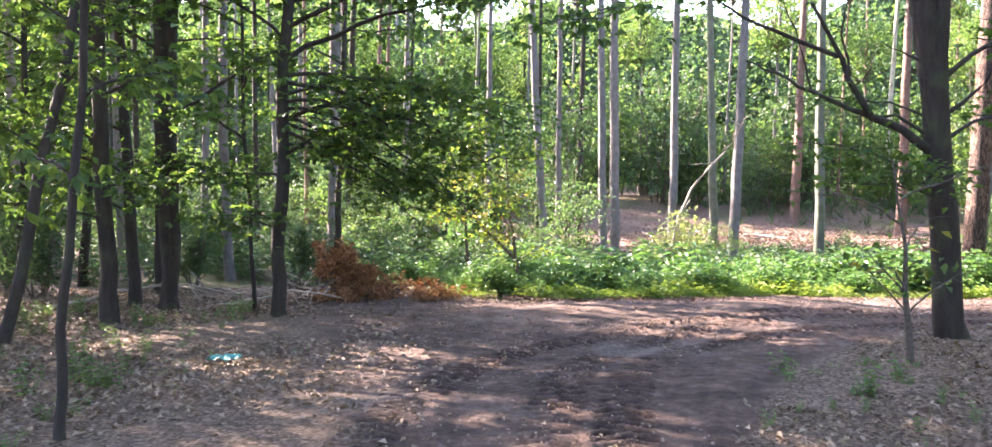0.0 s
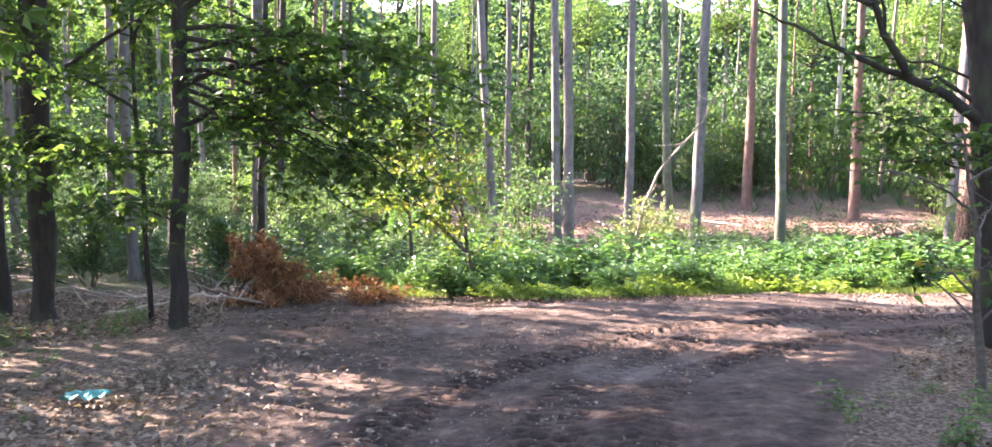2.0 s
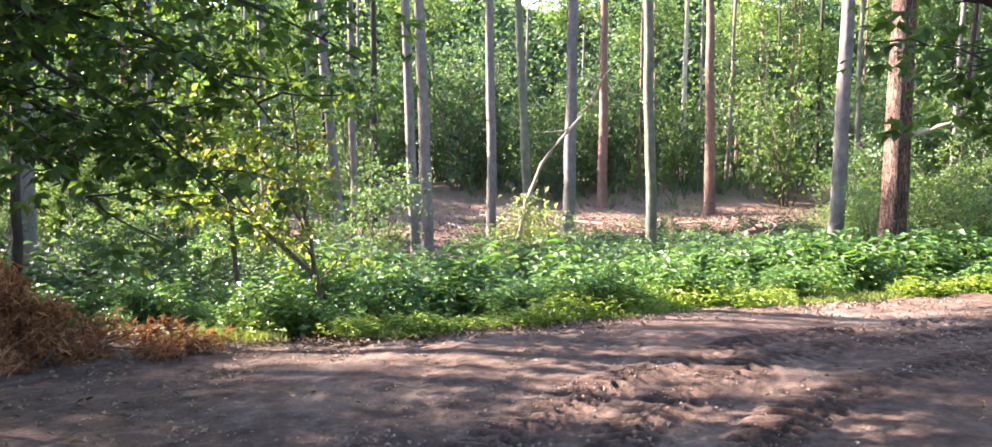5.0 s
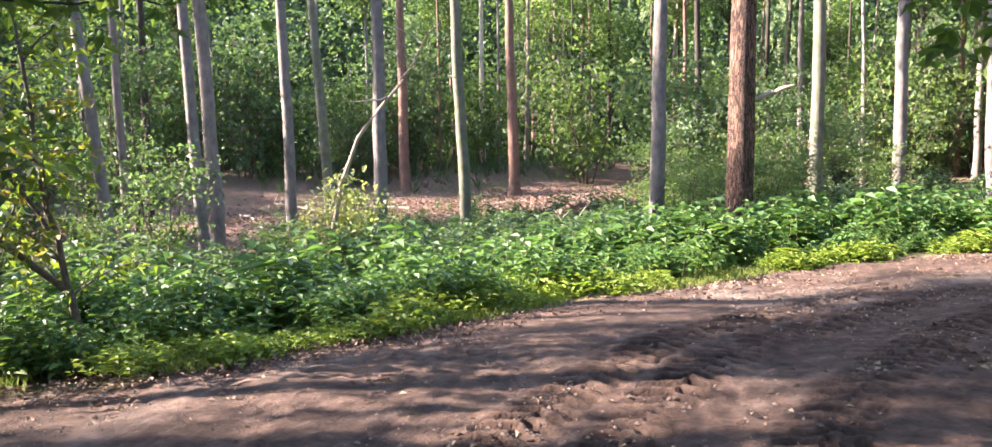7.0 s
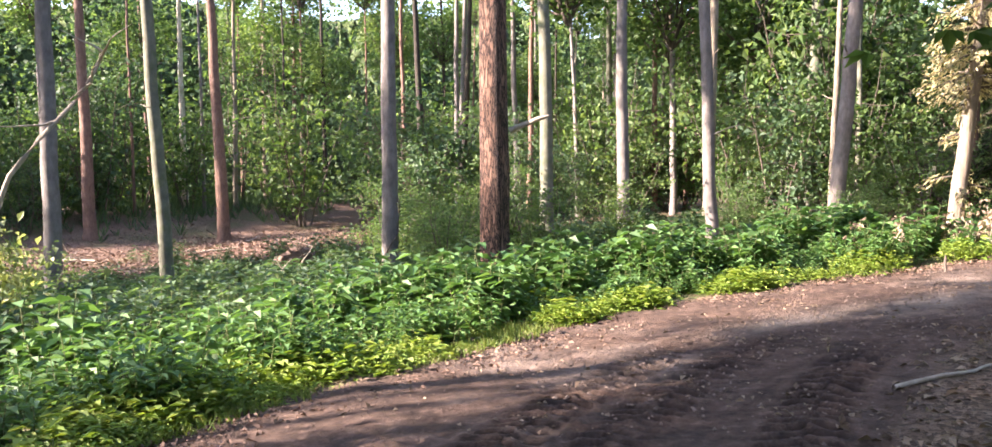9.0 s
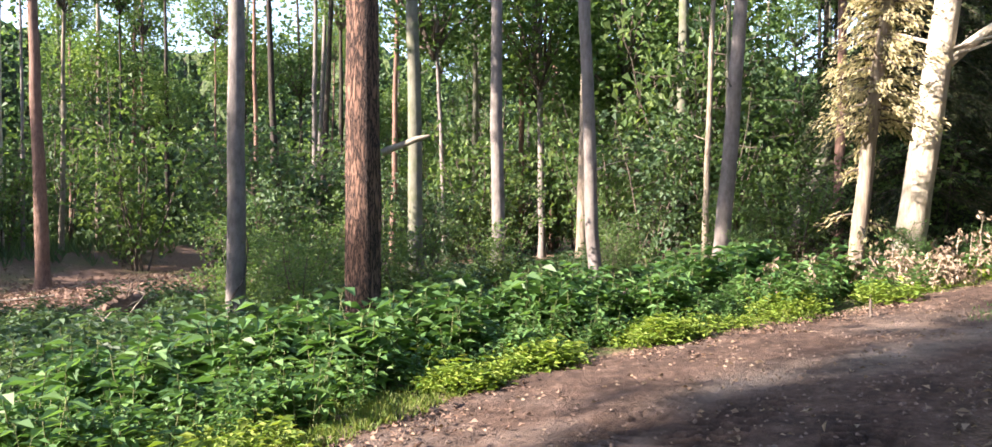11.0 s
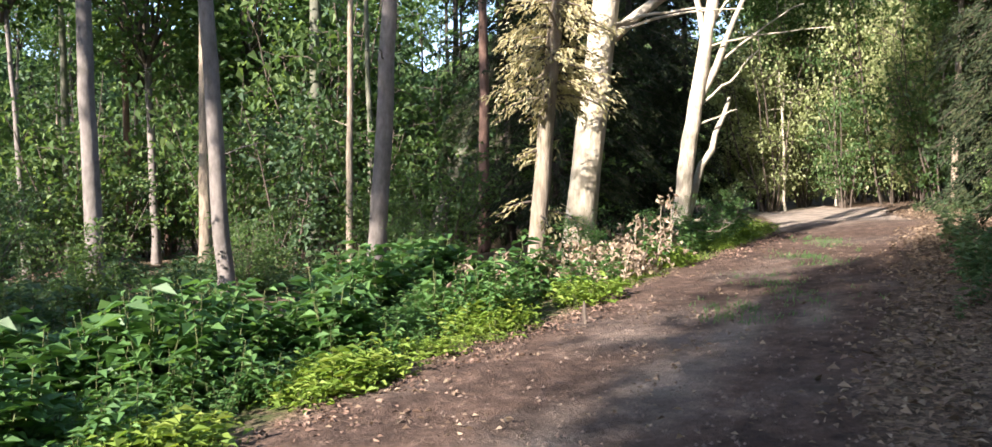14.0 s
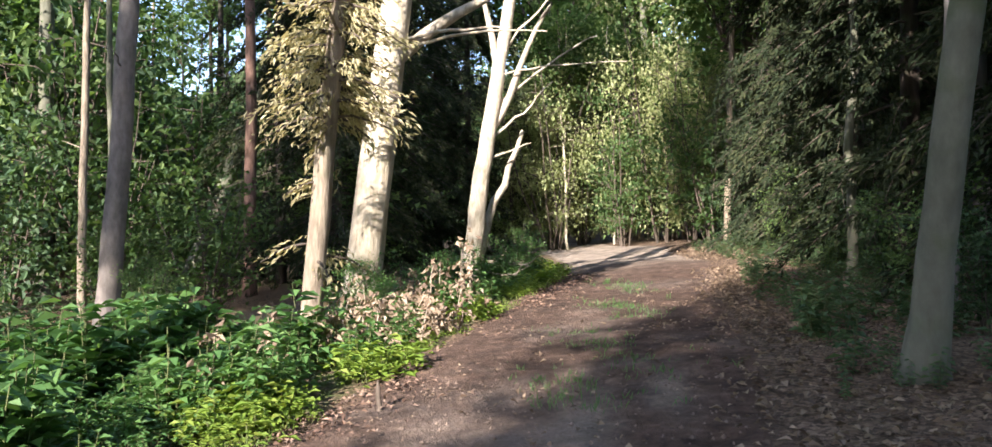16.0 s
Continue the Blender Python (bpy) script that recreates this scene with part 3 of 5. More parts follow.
DARK = "young maple with dark bark and low leafy branches"
woodland_maple(-3.33, 12.8, 0.22, (0.03, 0.005), 13, "dark maple with leafy boughs hanging over the track", [
    (2.5, (2.2, -0.3, 0.7), 0.035, 150), (3.0, (3.6, 0.3, 0.3), 0.04, 300), (3.7, (3.9, -0.3, -0.9), 0.035, 300), (3.3, (2.6, -0.8, -0.7), 0.03, 260), (3.6, (3.2, -0.2, -1.3), 0.035, 420), (3.2, (2.9, -0.6, -1.5), 0.03, 300), (3.0, (2.3, 0.3, -1.1), 0.03, 260), (3.4, (2.0, -0.4, 0.1), 0.03, 300),
    (2.9, (2.4, -0.5, -1.5), 0.028, 240), (3.1, (1.9, -0.6, -1.1), 0.028, 200), (2.7, (2.7, -0.3, -0.9), 0.028, 200), (1.35, (-0.9, -0.8, 0.25), 0.014, 80), (1.5, (-0.5, -1.0, 0.1), 0.012, 50),
    (3.9, (3.4, 0.6, 1.1), 0.045, 280), (4.4, (2.6, -0.9, 0.6), 0.04, 260), (4.8, (3.6, -0.1, 0.2), 0.04, 300), (5.4, (3.0, 0.5, 0.9), 0.04, 240), (6.0, (2.2, -0.6, 0.5), 0.04, 200),
    (2.2, (-1.3, 0.4, -0.1), 0.025, 130), (4.2, (-1.8, -0.5, 0.9), 0.03, 160), (5.6, (-1.8, 0.4, 0.9), 0.03, 160), (7.0, (1.5, 1.5, 1.0), 0.04, 260), (7.5, (-1.5, -1.0, 1.0), 0.04, 260), (9.0, (1.5, -1.0, 1.0), 0.04, 300), (9.5, (-1.2, 1.0, 1.5), 0.04, 300)])
woodland_maple(-5.38, 13.7, 0.26, (-0.012, 0.0), 14, "twin-stemmed dark maple with a split, pale stump foot", [
    (2.9, (2.4, -0.3, 1.7), 0.04, 60), (4.2, (-1.8, -0.6, 0.6), 0.03, 200), (5.0, (1.8, 0.4, 0.6), 0.03, 220), (5.8, (1.2, -1.0, 0.8), 0.03, 220), (6.6, (-1.2, 1.0, 0.9), 0.03, 260), (7.8, (1.4, 1.0, 0.9), 0.03, 300), (9, (-1.4, -1, 1), 0.03, 300)],
    fork=(0.15, (0.04, 0.01), 0.26), flare=0.55)
woodland_maple(-5.65, 12.2, 0.25, (-0.016, 0.0), 12, DARK, [(1.5, (-1.3, -0.8, 0.3), 0.02, 130), (2.0, (1.0, -0.8, 0.1), 0.02, 120), (2.3, (-1.6, 0.3, 0.3), 0.02, 150), (2.6, (-1.0, -0.8, 0.5), 0.03, 180), (3.3, (1.3, -0.6, 0.3), 0.03, 170), (4.0, (-1.2, 0.5, 0.6), 0.03, 200), (4.8, (1.4, 0.3, 0.8), 0.03, 200), (6, (0.8, -1.2, 0.8), 0.03, 260), (7, (-1, 1, 1), 0.03, 300)])
woodland_maple(-6.2, 14.4, 0.21, (-0.01, 0.0), 12, DARK, [(1.6, (-1.8, -0.6, 0.3), 0.02, 160), (2.2, (-1.2, 0.8, 0.3), 0.02, 150), (3.0, (-1.2, -0.6, 0.4), 0.03, 180), (3.8, (1.0, -0.9, 0.3), 0.03, 180), (5.0, (-1.0, 0.9, 0.6), 0.03, 220), (6.4, (1.2, 0.6, 0.8), 0.03, 300)])
woodland_maple(-3.42, 5.95, 0.075, (0.05, 0.03), 7, "thin crooked maple sapling beside the track", [(1.9, (-0.5, 0.4, 0.2), 0.012, 30), (2.5, (0.4, 0.5, 0.25), 0.012, 36), (3.0, (-0.6, -0.2, 0.3), 0.012, 50), (3.6, (0.5, -0.5, 0.3), 0.012, 60), (4.4, (-0.5, 0.6, 0.5), 0.012, 80)], 0.035)
woodland_maple(-6.25, 10.4, 0.16, (0.2, 0.09), 9, "thin maple bending over the leaf litter", [(2.4, (-0.9, -0.3, 0.5), 0.02, 90), (3.2, (0.9, -0.5, 0.4), 0.02, 120), (4.0, (0.8, 0.8, 0.4), 0.02, 150), (5, (-0.8, 0.6, 0.6), 0.02, 200)], 0.03)
for x, y, d in ((-9.2, 14.5, 0.15), (-8.0, 9.2, 0.12), (-10.5, 12.0, 0.2), (-11.5, 17.0, 0.25), (-8.6, 17.8, 0.2), (-3.9, 13.6, 0.07), (-13.5, 14.0, 0.2)):
    woodland_maple(x, y, d, (rng.uniform(-0.06, 0.06), 0.02), 11, DARK, [(z, (math.cos(a) * 1.5, math.sin(a) * 1.5, 0.4), 0.025, 170) for z, a in ((2.0, rng.uniform(0, 6)), (2.8, rng.uniform(0, 6)), (3.6, rng.uniform(0, 6)), (4.6, rng.uniform(0, 6)), (6.0, rng.uniform(0, 6)), (7.2, rng.uniform(0, 6)))])

# maples added so that their low crowns shade the track
for x, y in ((-6.6, 16.7), (-3.4, 18.8), (-9.2, 16.4), (-11.0, 18.4), (-12.6, 15.4)):
    woodland_maple(x, y, 0.16, (0.02, 0.0), 9, "added maple behind the heap, its low crown shading the track", [(z, (math.cos(a) * 1.9, math.sin(a) * 1.9, 0.3), 0.03, 120) for z, a in zip((3.4, 3.9, 4.4, 4.8, 5.3, 5.7, 6.2, 6.7, 7.2), np.arange(9) * 2.4 + x)])

# the dark two-stemmed tree with a bare forked bough on the other side of the track
big = woodland_maple(5.9, 10.4, 0.36, (-0.175, 0.0), 14, "dark forked tree with bare crooked boughs", [
    (5.2, (-2.6, 0.4, 1.6), 0.05, 160), (3.2, (1.8, -0.2, 1.1), 0.04, 60), (2.5, (1.6, 0.3, 0.4), 0.03, 60)], fork=(1.9, (-0.06, 0.02), 0.25), flare=0.35)
for start, mid, end, r in (((-0.42, 0.0, 2.35), (-1.3, 0.0, 2.8), (-2.1, 0.1, 4.2), 0.07), ((-1.25, 0.0, 2.78), (-2.0, 0.2, 3.12), (-2.8, 0.4, 3.5), 0.038), ((-1.75, 0.05, 3.55), (-2.7, 0.3, 3.95), (-3.7, 0.5, 4.6), 0.032),
                           ((-0.5, 0.0, 2.55), (-0.95, 0.1, 2.85), (-1.45, 0.15, 2.8), 0.028), ((-2.0, 0.2, 3.12), (-2.15, 0.2, 3.6), (-2.5, 0.2, 4.5), 0.015), ((-0.6, 0, 3.4), (-0.8, 0, 3.55), (-1.2, 0.1, 3.75), 0.018),
                           ((-1.6, 0.03, 3.3), (-1.75, 0.0, 3.8), (-1.6, 0.0, 4.6), 0.02), ((-0.3, 0.0, 2.9), (0.1, 0.1, 3.2), (0.6, 0.1, 3.9), 0.03)):
    line = np.concatenate([bend(start, mid, 6, 0, 0.14), bend(mid, end, 7, 0, 0.18)[1:]])
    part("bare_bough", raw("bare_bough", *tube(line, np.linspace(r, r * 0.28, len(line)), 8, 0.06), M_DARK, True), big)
for z, end, n in ((1.9, (-1.75, -0.2, 0.55), 130), (2.0, (-0.9, -0.8, 0.15), 90), (1.7, (-1.3, -0.5, 0.3), 80), (5.0, (-3.6, -0.4, -0.2), 120), (4.8, (-4.4, -1.7, -1.2), 200), (5.2, (-3.6, -1.4, -1.5), 160), (2.75, (-1.5, 0.6, 0.3), 60)):
    at = np.array((-0.175 * z, 0, z))
    leafy_branch(big, at, at + end, 0.018, n, M_MAPLE, 0.12, 0.22, from_s=0.5)

# grey trunk beside the track further on
# low unseen crowns on both trunks are added to shade the right side
tree(12.5, 8.8, 0.26, (-0.1, -0.075), M_GREEN, "smooth grey beech trunk with a bent foot beside the track", 12, 5.0, 1.3, 0.01, 1, flare=0.75)
tree(14.75, 6.87, 0.17, (-0.01, -0.02), M_GREY, GREY, 12, 5.5, 1.2)


def conifer_sprays(top, trunk_at, low, high, reach, count, mat, droop=0.45, size=0.2, seed_side=None, thick=60):
    """Whorled drooping boughs with hanging sprays."""
    pieces, at, way = [], [], []
    for k in range(count):
        z = rng.uniform(low, high)
        a = rng.uniform(0, 6.28) if seed_side is None else rng.normal(seed_side, 0.7)
        ln = reach * rng.uniform(0.5, 1.0) * (1.15 - 0.6 * (z - low) / max(high - low, 0.1))
        s = trunk_at(z)
        line = bend(s, s + [math.cos(a) * ln, math.sin(a) * ln, -droop * ln], 8, 0.1, 0.08)
        pieces.append(tube(line, np.linspace(0.022, 0.005, 8), 5))
        n = int(thick * ln / 1.5) + 8
        i = rng.uniform(1.5, 7, n)
        q = np.stack([np.interp(i, np.arange(8), line[:, c]) for c in range(3)], 1)
        at.append(q + rng.normal(size=(n, 3)) * 0.06)
        w = np.stack([np.full(n, math.cos(a)), np.full(n, math.sin(a)), np.full(n, -0.7)], 1) + rng.normal(size=(n, 3)) * 0.55
        way.append(w)
    at, way = np.concatenate(at), np.concatenate(way)
    n = len(at)
    s = size * rng.uniform(0.6, 1.5, n)
    b = part("bough_mass", raw("bough_mass", *join(pieces), M_TWIG, True), top)
    part("sprays", raw("sprays", *blades(at, way, rng.normal(size=(n, 3)) * 0.6 + [0, 0, 1], s, s * 0.3), mat), b)


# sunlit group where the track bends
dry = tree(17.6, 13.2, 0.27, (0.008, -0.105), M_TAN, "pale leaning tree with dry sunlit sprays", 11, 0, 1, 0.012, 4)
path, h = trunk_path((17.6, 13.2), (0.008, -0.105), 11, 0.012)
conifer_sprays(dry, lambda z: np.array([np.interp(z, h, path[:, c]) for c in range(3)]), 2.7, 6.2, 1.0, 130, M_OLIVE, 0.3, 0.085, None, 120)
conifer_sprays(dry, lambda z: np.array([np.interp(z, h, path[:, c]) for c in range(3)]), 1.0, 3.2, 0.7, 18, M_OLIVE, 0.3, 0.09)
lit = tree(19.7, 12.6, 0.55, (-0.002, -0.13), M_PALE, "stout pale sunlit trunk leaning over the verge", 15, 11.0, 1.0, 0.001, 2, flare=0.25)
for z, end, r in ((3.75, (0.2, -2.1, 1.35), 0.12), (4.05, (-0.4, -1.7, 0.2), 0.035), (3.9, (-0.3, -2.3, 0.35), 0.03), (4.2, (-0.4, 1.5, 0.3), 0.04)):
    a = np.array((-0.002 * z, -0.13 * z, z))
    part("bough", raw("bough", *tube(bend(a, a + end, 9, 0.05, 0.08), np.linspace(r, r * 0.3, 9), 8, 0.04), M_PALE, True), lit)
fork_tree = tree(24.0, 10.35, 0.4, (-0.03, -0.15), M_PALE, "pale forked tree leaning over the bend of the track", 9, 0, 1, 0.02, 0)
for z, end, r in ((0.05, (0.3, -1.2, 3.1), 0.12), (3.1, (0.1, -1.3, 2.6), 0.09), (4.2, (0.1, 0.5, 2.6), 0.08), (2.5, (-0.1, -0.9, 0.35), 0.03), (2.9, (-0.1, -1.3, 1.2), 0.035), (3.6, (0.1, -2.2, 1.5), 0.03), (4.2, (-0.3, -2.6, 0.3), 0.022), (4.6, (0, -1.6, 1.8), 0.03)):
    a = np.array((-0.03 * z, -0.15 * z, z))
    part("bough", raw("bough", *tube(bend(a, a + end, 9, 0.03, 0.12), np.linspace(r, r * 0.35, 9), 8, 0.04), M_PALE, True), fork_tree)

# spruces right of the track are added as a dark wall for unlit depth
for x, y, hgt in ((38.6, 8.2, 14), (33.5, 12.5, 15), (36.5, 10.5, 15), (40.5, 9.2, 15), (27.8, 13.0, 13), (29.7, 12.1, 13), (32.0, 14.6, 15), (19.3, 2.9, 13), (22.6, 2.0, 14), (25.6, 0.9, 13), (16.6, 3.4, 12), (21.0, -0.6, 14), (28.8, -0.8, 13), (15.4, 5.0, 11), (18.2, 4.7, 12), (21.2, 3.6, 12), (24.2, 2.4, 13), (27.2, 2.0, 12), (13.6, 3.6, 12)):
    dark = tree(x, y, 0.3, (0, 0), M_DARK, "dark spruce with drooping boughs, shade put into its needle colour", hgt, 0, 1, 0.004, 0, "spruces")
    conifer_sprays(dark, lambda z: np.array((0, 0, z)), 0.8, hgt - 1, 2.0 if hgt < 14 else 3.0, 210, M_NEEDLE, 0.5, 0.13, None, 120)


# ---- canopy, far woods and thickets ----
def free(x, y, others, gap):
    return all((x - a) ** 2 + (y - b) ** 2 > gap * gap for a, b in others)


taken = [(o.location.x, o.location.y) for o in scene.objects if o.parent is None and o.get("category") == "tree"]
# added trees with mostly unseen crowns: they keep the sun off the track
for x, y, crown, scale in ((-6, 19.5, 9, 1.3), (-9.5, 21, 9, 1.4), (-13, 19, 8, 1.4), (-12, 23.5, 10, 1.4), (-16.5, 22, 9, 1.4), (-19, 25.5, 11, 1.4), (-15, 27.5, 12, 1.0), (-8, 24, 10, 1.0), (-4, 21.8, 10, 1.0), (-11, 25.6, 10, 1.0), (38, 25, 7, 1.3), (42, 22.5, 7, 1.3), (45, 27.5, 7, 1.4), (37, 29, 8, 1.3), (49, 24, 7, 1.4), (51, 31, 7, 1.4), (43, 33, 8, 1.4), (32, 31, 9, 1.2), (-22, 20, 9, 1.4), (42, 4, 8, 1.4), (44, -0.5, 8, 1.4), (41.5, -5, 7, 1.4), (46, 8.5, 8, 1.4), (44, 13, 8, 1.3), (48, 3, 9, 1.4), (-13, 29, 7, 1.4), (-18, 31, 7, 1.4), (-23, 27, 7, 1.4), (-25, 33, 7, 1.4), (-19, 17.5, 7, 1.3),
                           (-17, 15.5, 8, 1.4), (-9, 9, 8, 1.2), (-13, 9.5, 8, 1.3), (-18, 10, 8, 1.4), (-7, 4, 8, 1.2), (-12, 3, 8, 1.3), (-8, -3, 8, 1.3), (-15, -2, 8, 1.3), (-4, -8, 8, 1.3), (5, -6, 8, 1.3), (9, 2.0, 8, 1.2), (12, 5, 8, 1.2), (7.5, 6.5, 9, 1.1), (15, 3, 8, 1.2), (18.5, 3.0, 7, 1.3), (18, -1.5, 7, 1.4), (22, 1.0, 7, 1.4), (25, -2.0, 7, 1.4), (22, -5, 7, 1.4), (27, 1.0, 7, 1.3), (29, -5, 7, 1.4), (33, -3, 7, 1.4), (20.5, -1, 6, 1.3), (25.5, 1.5, 6, 1.2), (31, 0.0, 6, 1.2), (16.5, 5.0, 6, 1.0), (17, -5, 6, 1.4), (3, 33, 13, 1.2), (-3, 34, 13, 1.3)):
    tree(x, y, rng.uniform(0.2, 0.36), (rng.normal(0, 0.02), rng.normal(0, 0.02)), M_DARK if x < 0 and y < 18 else M_GREY, "added tall broadleaf tree with a closed crown", 18, crown, scale, 0.01, 2)
    taken.append((x, y))
# the stand of trees round about
n = 0
while n < 115:
    a, r = rng.uniform(-0.75, 2.5), rng.uniform(22, 62) ** 1.0
    x, y = 4 + r * math.sin(a), 10 + r * math.cos(a)
    hollow = 8 < x < 30 and 22 < y < 52 and x < y * 0.62
    left = x < 9 and y < 33
    on_road = y < float(verge_y(x)) + 1.5 and y > float(np.interp(x, RIGHT_X, RIGHT_Y)) - 1.5
    if on_road or (hollow and rng.random() < 0.9) or (left and rng.random() < 0.8) or (x < 20 and y < 19) or (23 < x < 36 and 6 < y < 13.5) or not free(x, y, taken, 2.0):
        continue
    taken.append((x, y))
    n += 1
    low = 6.5 if y < 5 or r > 50 else 11.5
    # beyond x 24 tan bark stands in for warm light on the trunks
    mat = (M_GREY, M_GREEN, M_RED, M_DARK, M_TAN if x > 24 else M_DARK)[int(rng.integers(5))]
    tree(x, y, rng.uniform(0.18, 0.42), (rng.normal(0, 0.02), rng.normal(0, 0.02)), mat, PINE if mat == M_RED else GREY, 18, low + rng.uniform(0, 4), rng.uniform(0.65, 1.0), 0.008, 2)

n = 0
while n < 30:
    a, r = rng.uniform(-0.7, 1.5), rng.uniform(46, 63)
    x, y = 4 + r * math.sin(a), 10 + r * math.cos(a)
    if free(x, y, taken, 1.2):
        taken.append((x, y))
        n += 1
        # tan on the right again puts the warm light into the bark
        mat = (M_RED, M_DARK, M_TAN if x > 24 else M_GREY)[n % 3]
        tree(x, y, rng.uniform(0.16, 0.34), (rng.normal(0, 0.015), rng.normal(0, 0.015)), mat, PINE if mat == M_RED else GREY, 18, 13.0, 0.65, 0.008, 0)

SHRUBS = []
for k, (mat, size) in enumerate(((M_LEAF, 0.095), (M_COOL, 0.1), (M_LEAF, 0.085), (M_BRIGHT, 0.09), (M_YELLOW, 0.085), (M_LEAF, 0.13), (M_COOL, 0.13), (M_SUNNY, 0.06), (M_LIME, 0.09))):
    stems, leaves = [], []
    for j in range(7):
        a, lean = rng.uniform(0, 6.28), rng.uniform(0.1, 0.55)
        hgt = rng.uniform(1.4, 3.0)
        line = bend((0.1 * math.cos(a), 0.1 * math.sin(a), -0.1), (math.cos(a) * lean * hgt, math.sin(a) * lean * hgt, hgt), 7, 0, 0.12)
        stems.append(tube(line, np.linspace(0.022, 0.006, 7), 5))
        for q in range(9):
            s = rng.uniform(0.15, 1.0)
            at = np.array([np.interp(s, np.linspace(0, 1, 7), line[:, c]) for c in range(3)])
            b = rng.uniform(0, 6.28)
            to = at + np.array([math.cos(b), math.sin(b), rng.uniform(-0.1, 0.4)]) * rng.uniform(0.3, 0.8)
            tw = bend(at, to, 5, 0.03, 0.15)
            stems.append(tube(tw[::2], np.linspace(0.007, 0.003, 3), 3))
            leaves.append(tw[1:])
    tips = np.concatenate(leaves)
    v, f = scatter_leaves(tips, (0.14, 0.14, 0.09), 5 if k in (5, 6) else 17 if k == 7 else 10, size)
    SHRUBS.append((raw("stem_mass", *join(stems), M_TWIG, True), raw("leaves", v, f, mat)))


def shrub(x, y, kind, scale, label, group="woodland shrubs", tall=1.0):
    top = tagged(new("shrub"), label, "shrub", group)
    top.location, top.rotation_euler, top.scale = (x, y, float(ground_z(x, y)) - 0.03), (0, 0, rng.uniform(0, 6.28)), (scale, scale, scale * tall)
    tagged(part("stem_mass", SHRUBS[kind][0], top), kind="stuff")
    part("leaves", SHRUBS[kind][1], top)


LEAFY, SUNNY, SHADED = "leafy green woodland shrub", "sunlit yellow-green bush beside the track", "dark leafy shrub in the shade"
for x, y, kind, sc in ((16.6, 26.6, 2, 1.0), (17.8, 27.3, 2, 1.1), (18.6, 26.0, 0, 1.0), (16.0, 24.0, 0, 0.8), (14.6, 22.6, 2, 0.8), (17.6, 23.6, 0, 1.0), (13.2, 21.4, 2, 0.75), (15.6, 21.0, 0, 0.8), (19.4, 25.6, 2, 1.1),
                       (18.2, 20.6, 0, 0.8), (5.6, 26.8, 3, 0.6), (7.2, 25.9, 2, 0.7), (6.6, 24.6, 2, 0.5), (3.0, 26.0, 0, 0.6), (1.2, 24.2, 3, 0.55), (-1.0, 22.5, 3, 0.6), (-2.6, 20.8, 1, 0.6), (-4.4, 20.0, 1, 0.7),
                       (-6.4, 18.2, 1, 0.7), (-8.5, 15.8, 1, 0.8), (-9.5, 11.5, 1, 0.8), (-10.5, 9.0, 0, 0.9), (-7.2, 7.6, 1, 0.6), (-6.6, 8.8, 1, 0.5), (9.6, 27.0, 3, 0.5), (22.6, 19.6, 2, 0.7), (26.0, 20.5, 0, 0.9), (23.6, 16.4, 0, 0.6), (19.6, 15.4, 2, 0.45), (27.6, 18.0, 2, 0.9)):
    shrub(x, y, kind, sc, LEAFY)
n = 0
while n < 120:
    a, r = rng.uniform(-0.75, 2.55), rng.uniform(20, 52)
    x, y = 4 + r * math.sin(a), 10 + r * math.cos(a)
    on_road = y < float(verge_y(x)) + 2.5 and y > float(np.interp(x, RIGHT_X, RIGHT_Y)) - 1.0
    if on_road or (6 < x < 30 and 20 < y < 50 and x < y * 0.64) or (x < 9 and y < 32 and rng.random() < 0.75) or (x < 16 and y < 22):
        continue
    n += 1
    shrub(x, y, int(rng.choice([5, 6])), rng.uniform(0.9, 2.0), LEAFY, tall=rng.uniform(0.9, 1.3))
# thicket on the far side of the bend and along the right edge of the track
# most of these bushes take the leaf colour with sunlight painted in
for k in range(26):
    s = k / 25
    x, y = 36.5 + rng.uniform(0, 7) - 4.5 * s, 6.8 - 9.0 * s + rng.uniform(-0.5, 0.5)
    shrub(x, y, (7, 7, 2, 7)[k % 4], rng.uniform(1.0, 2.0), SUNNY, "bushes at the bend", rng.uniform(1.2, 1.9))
for k in range(34):
    x = rng.uniform(13.5, 32)
    y = float(np.interp(x, RIGHT_X, RIGHT_Y)) - rng.uniform(1.8, 7.0)
    shrub(x, y, int(rng.choice([1, 0, 1])), rng.uniform(0.35, 0.75), SHADED, "bushes beside the track", rng.uniform(0.8, 1.2))
for k in range(16):
    x = rng.uniform(15, 32)
    y = float(np.interp(x, RIGHT_X, RIGHT_Y)) - rng.uniform(1.2, 7.0)
    tree(x, y, rng.uniform(0.06, 0.16), (rng.normal(0, 0.05), rng.normal(0, 0.05)), M_GREEN, "thin young tree in a shaded thicket", 11, 6.0, 0.8, 0.03, 4, "saplings")
for k in range(9):
    x, y = rng.uniform(36, 41), rng.uniform(-0.5, 6.0)
    tree(x, y, rng.uniform(0.05, 0.1), (rng.normal(0, 0.05), rng.normal(0, 0.05)), M_PALE, "thin sunlit sapling at the bend", 8, 4.0, 0.6, 0.03, 3, "saplings")


# low growth under the trees beyond the heap
for k in range(46):
    x, y = rng.uniform(-26, 3), rng.uniform(20.5, 42)
    if y < 17 + 0.4 * max(0, x + 10) or not free(x, y, taken, 0.8):
        continue
    shrub(x, y, int(rng.choice([5, 6, 6])), rng.uniform(0.5, 1.0), "low bluish-green shrub under tall trees", "low undergrowth")
n = 0
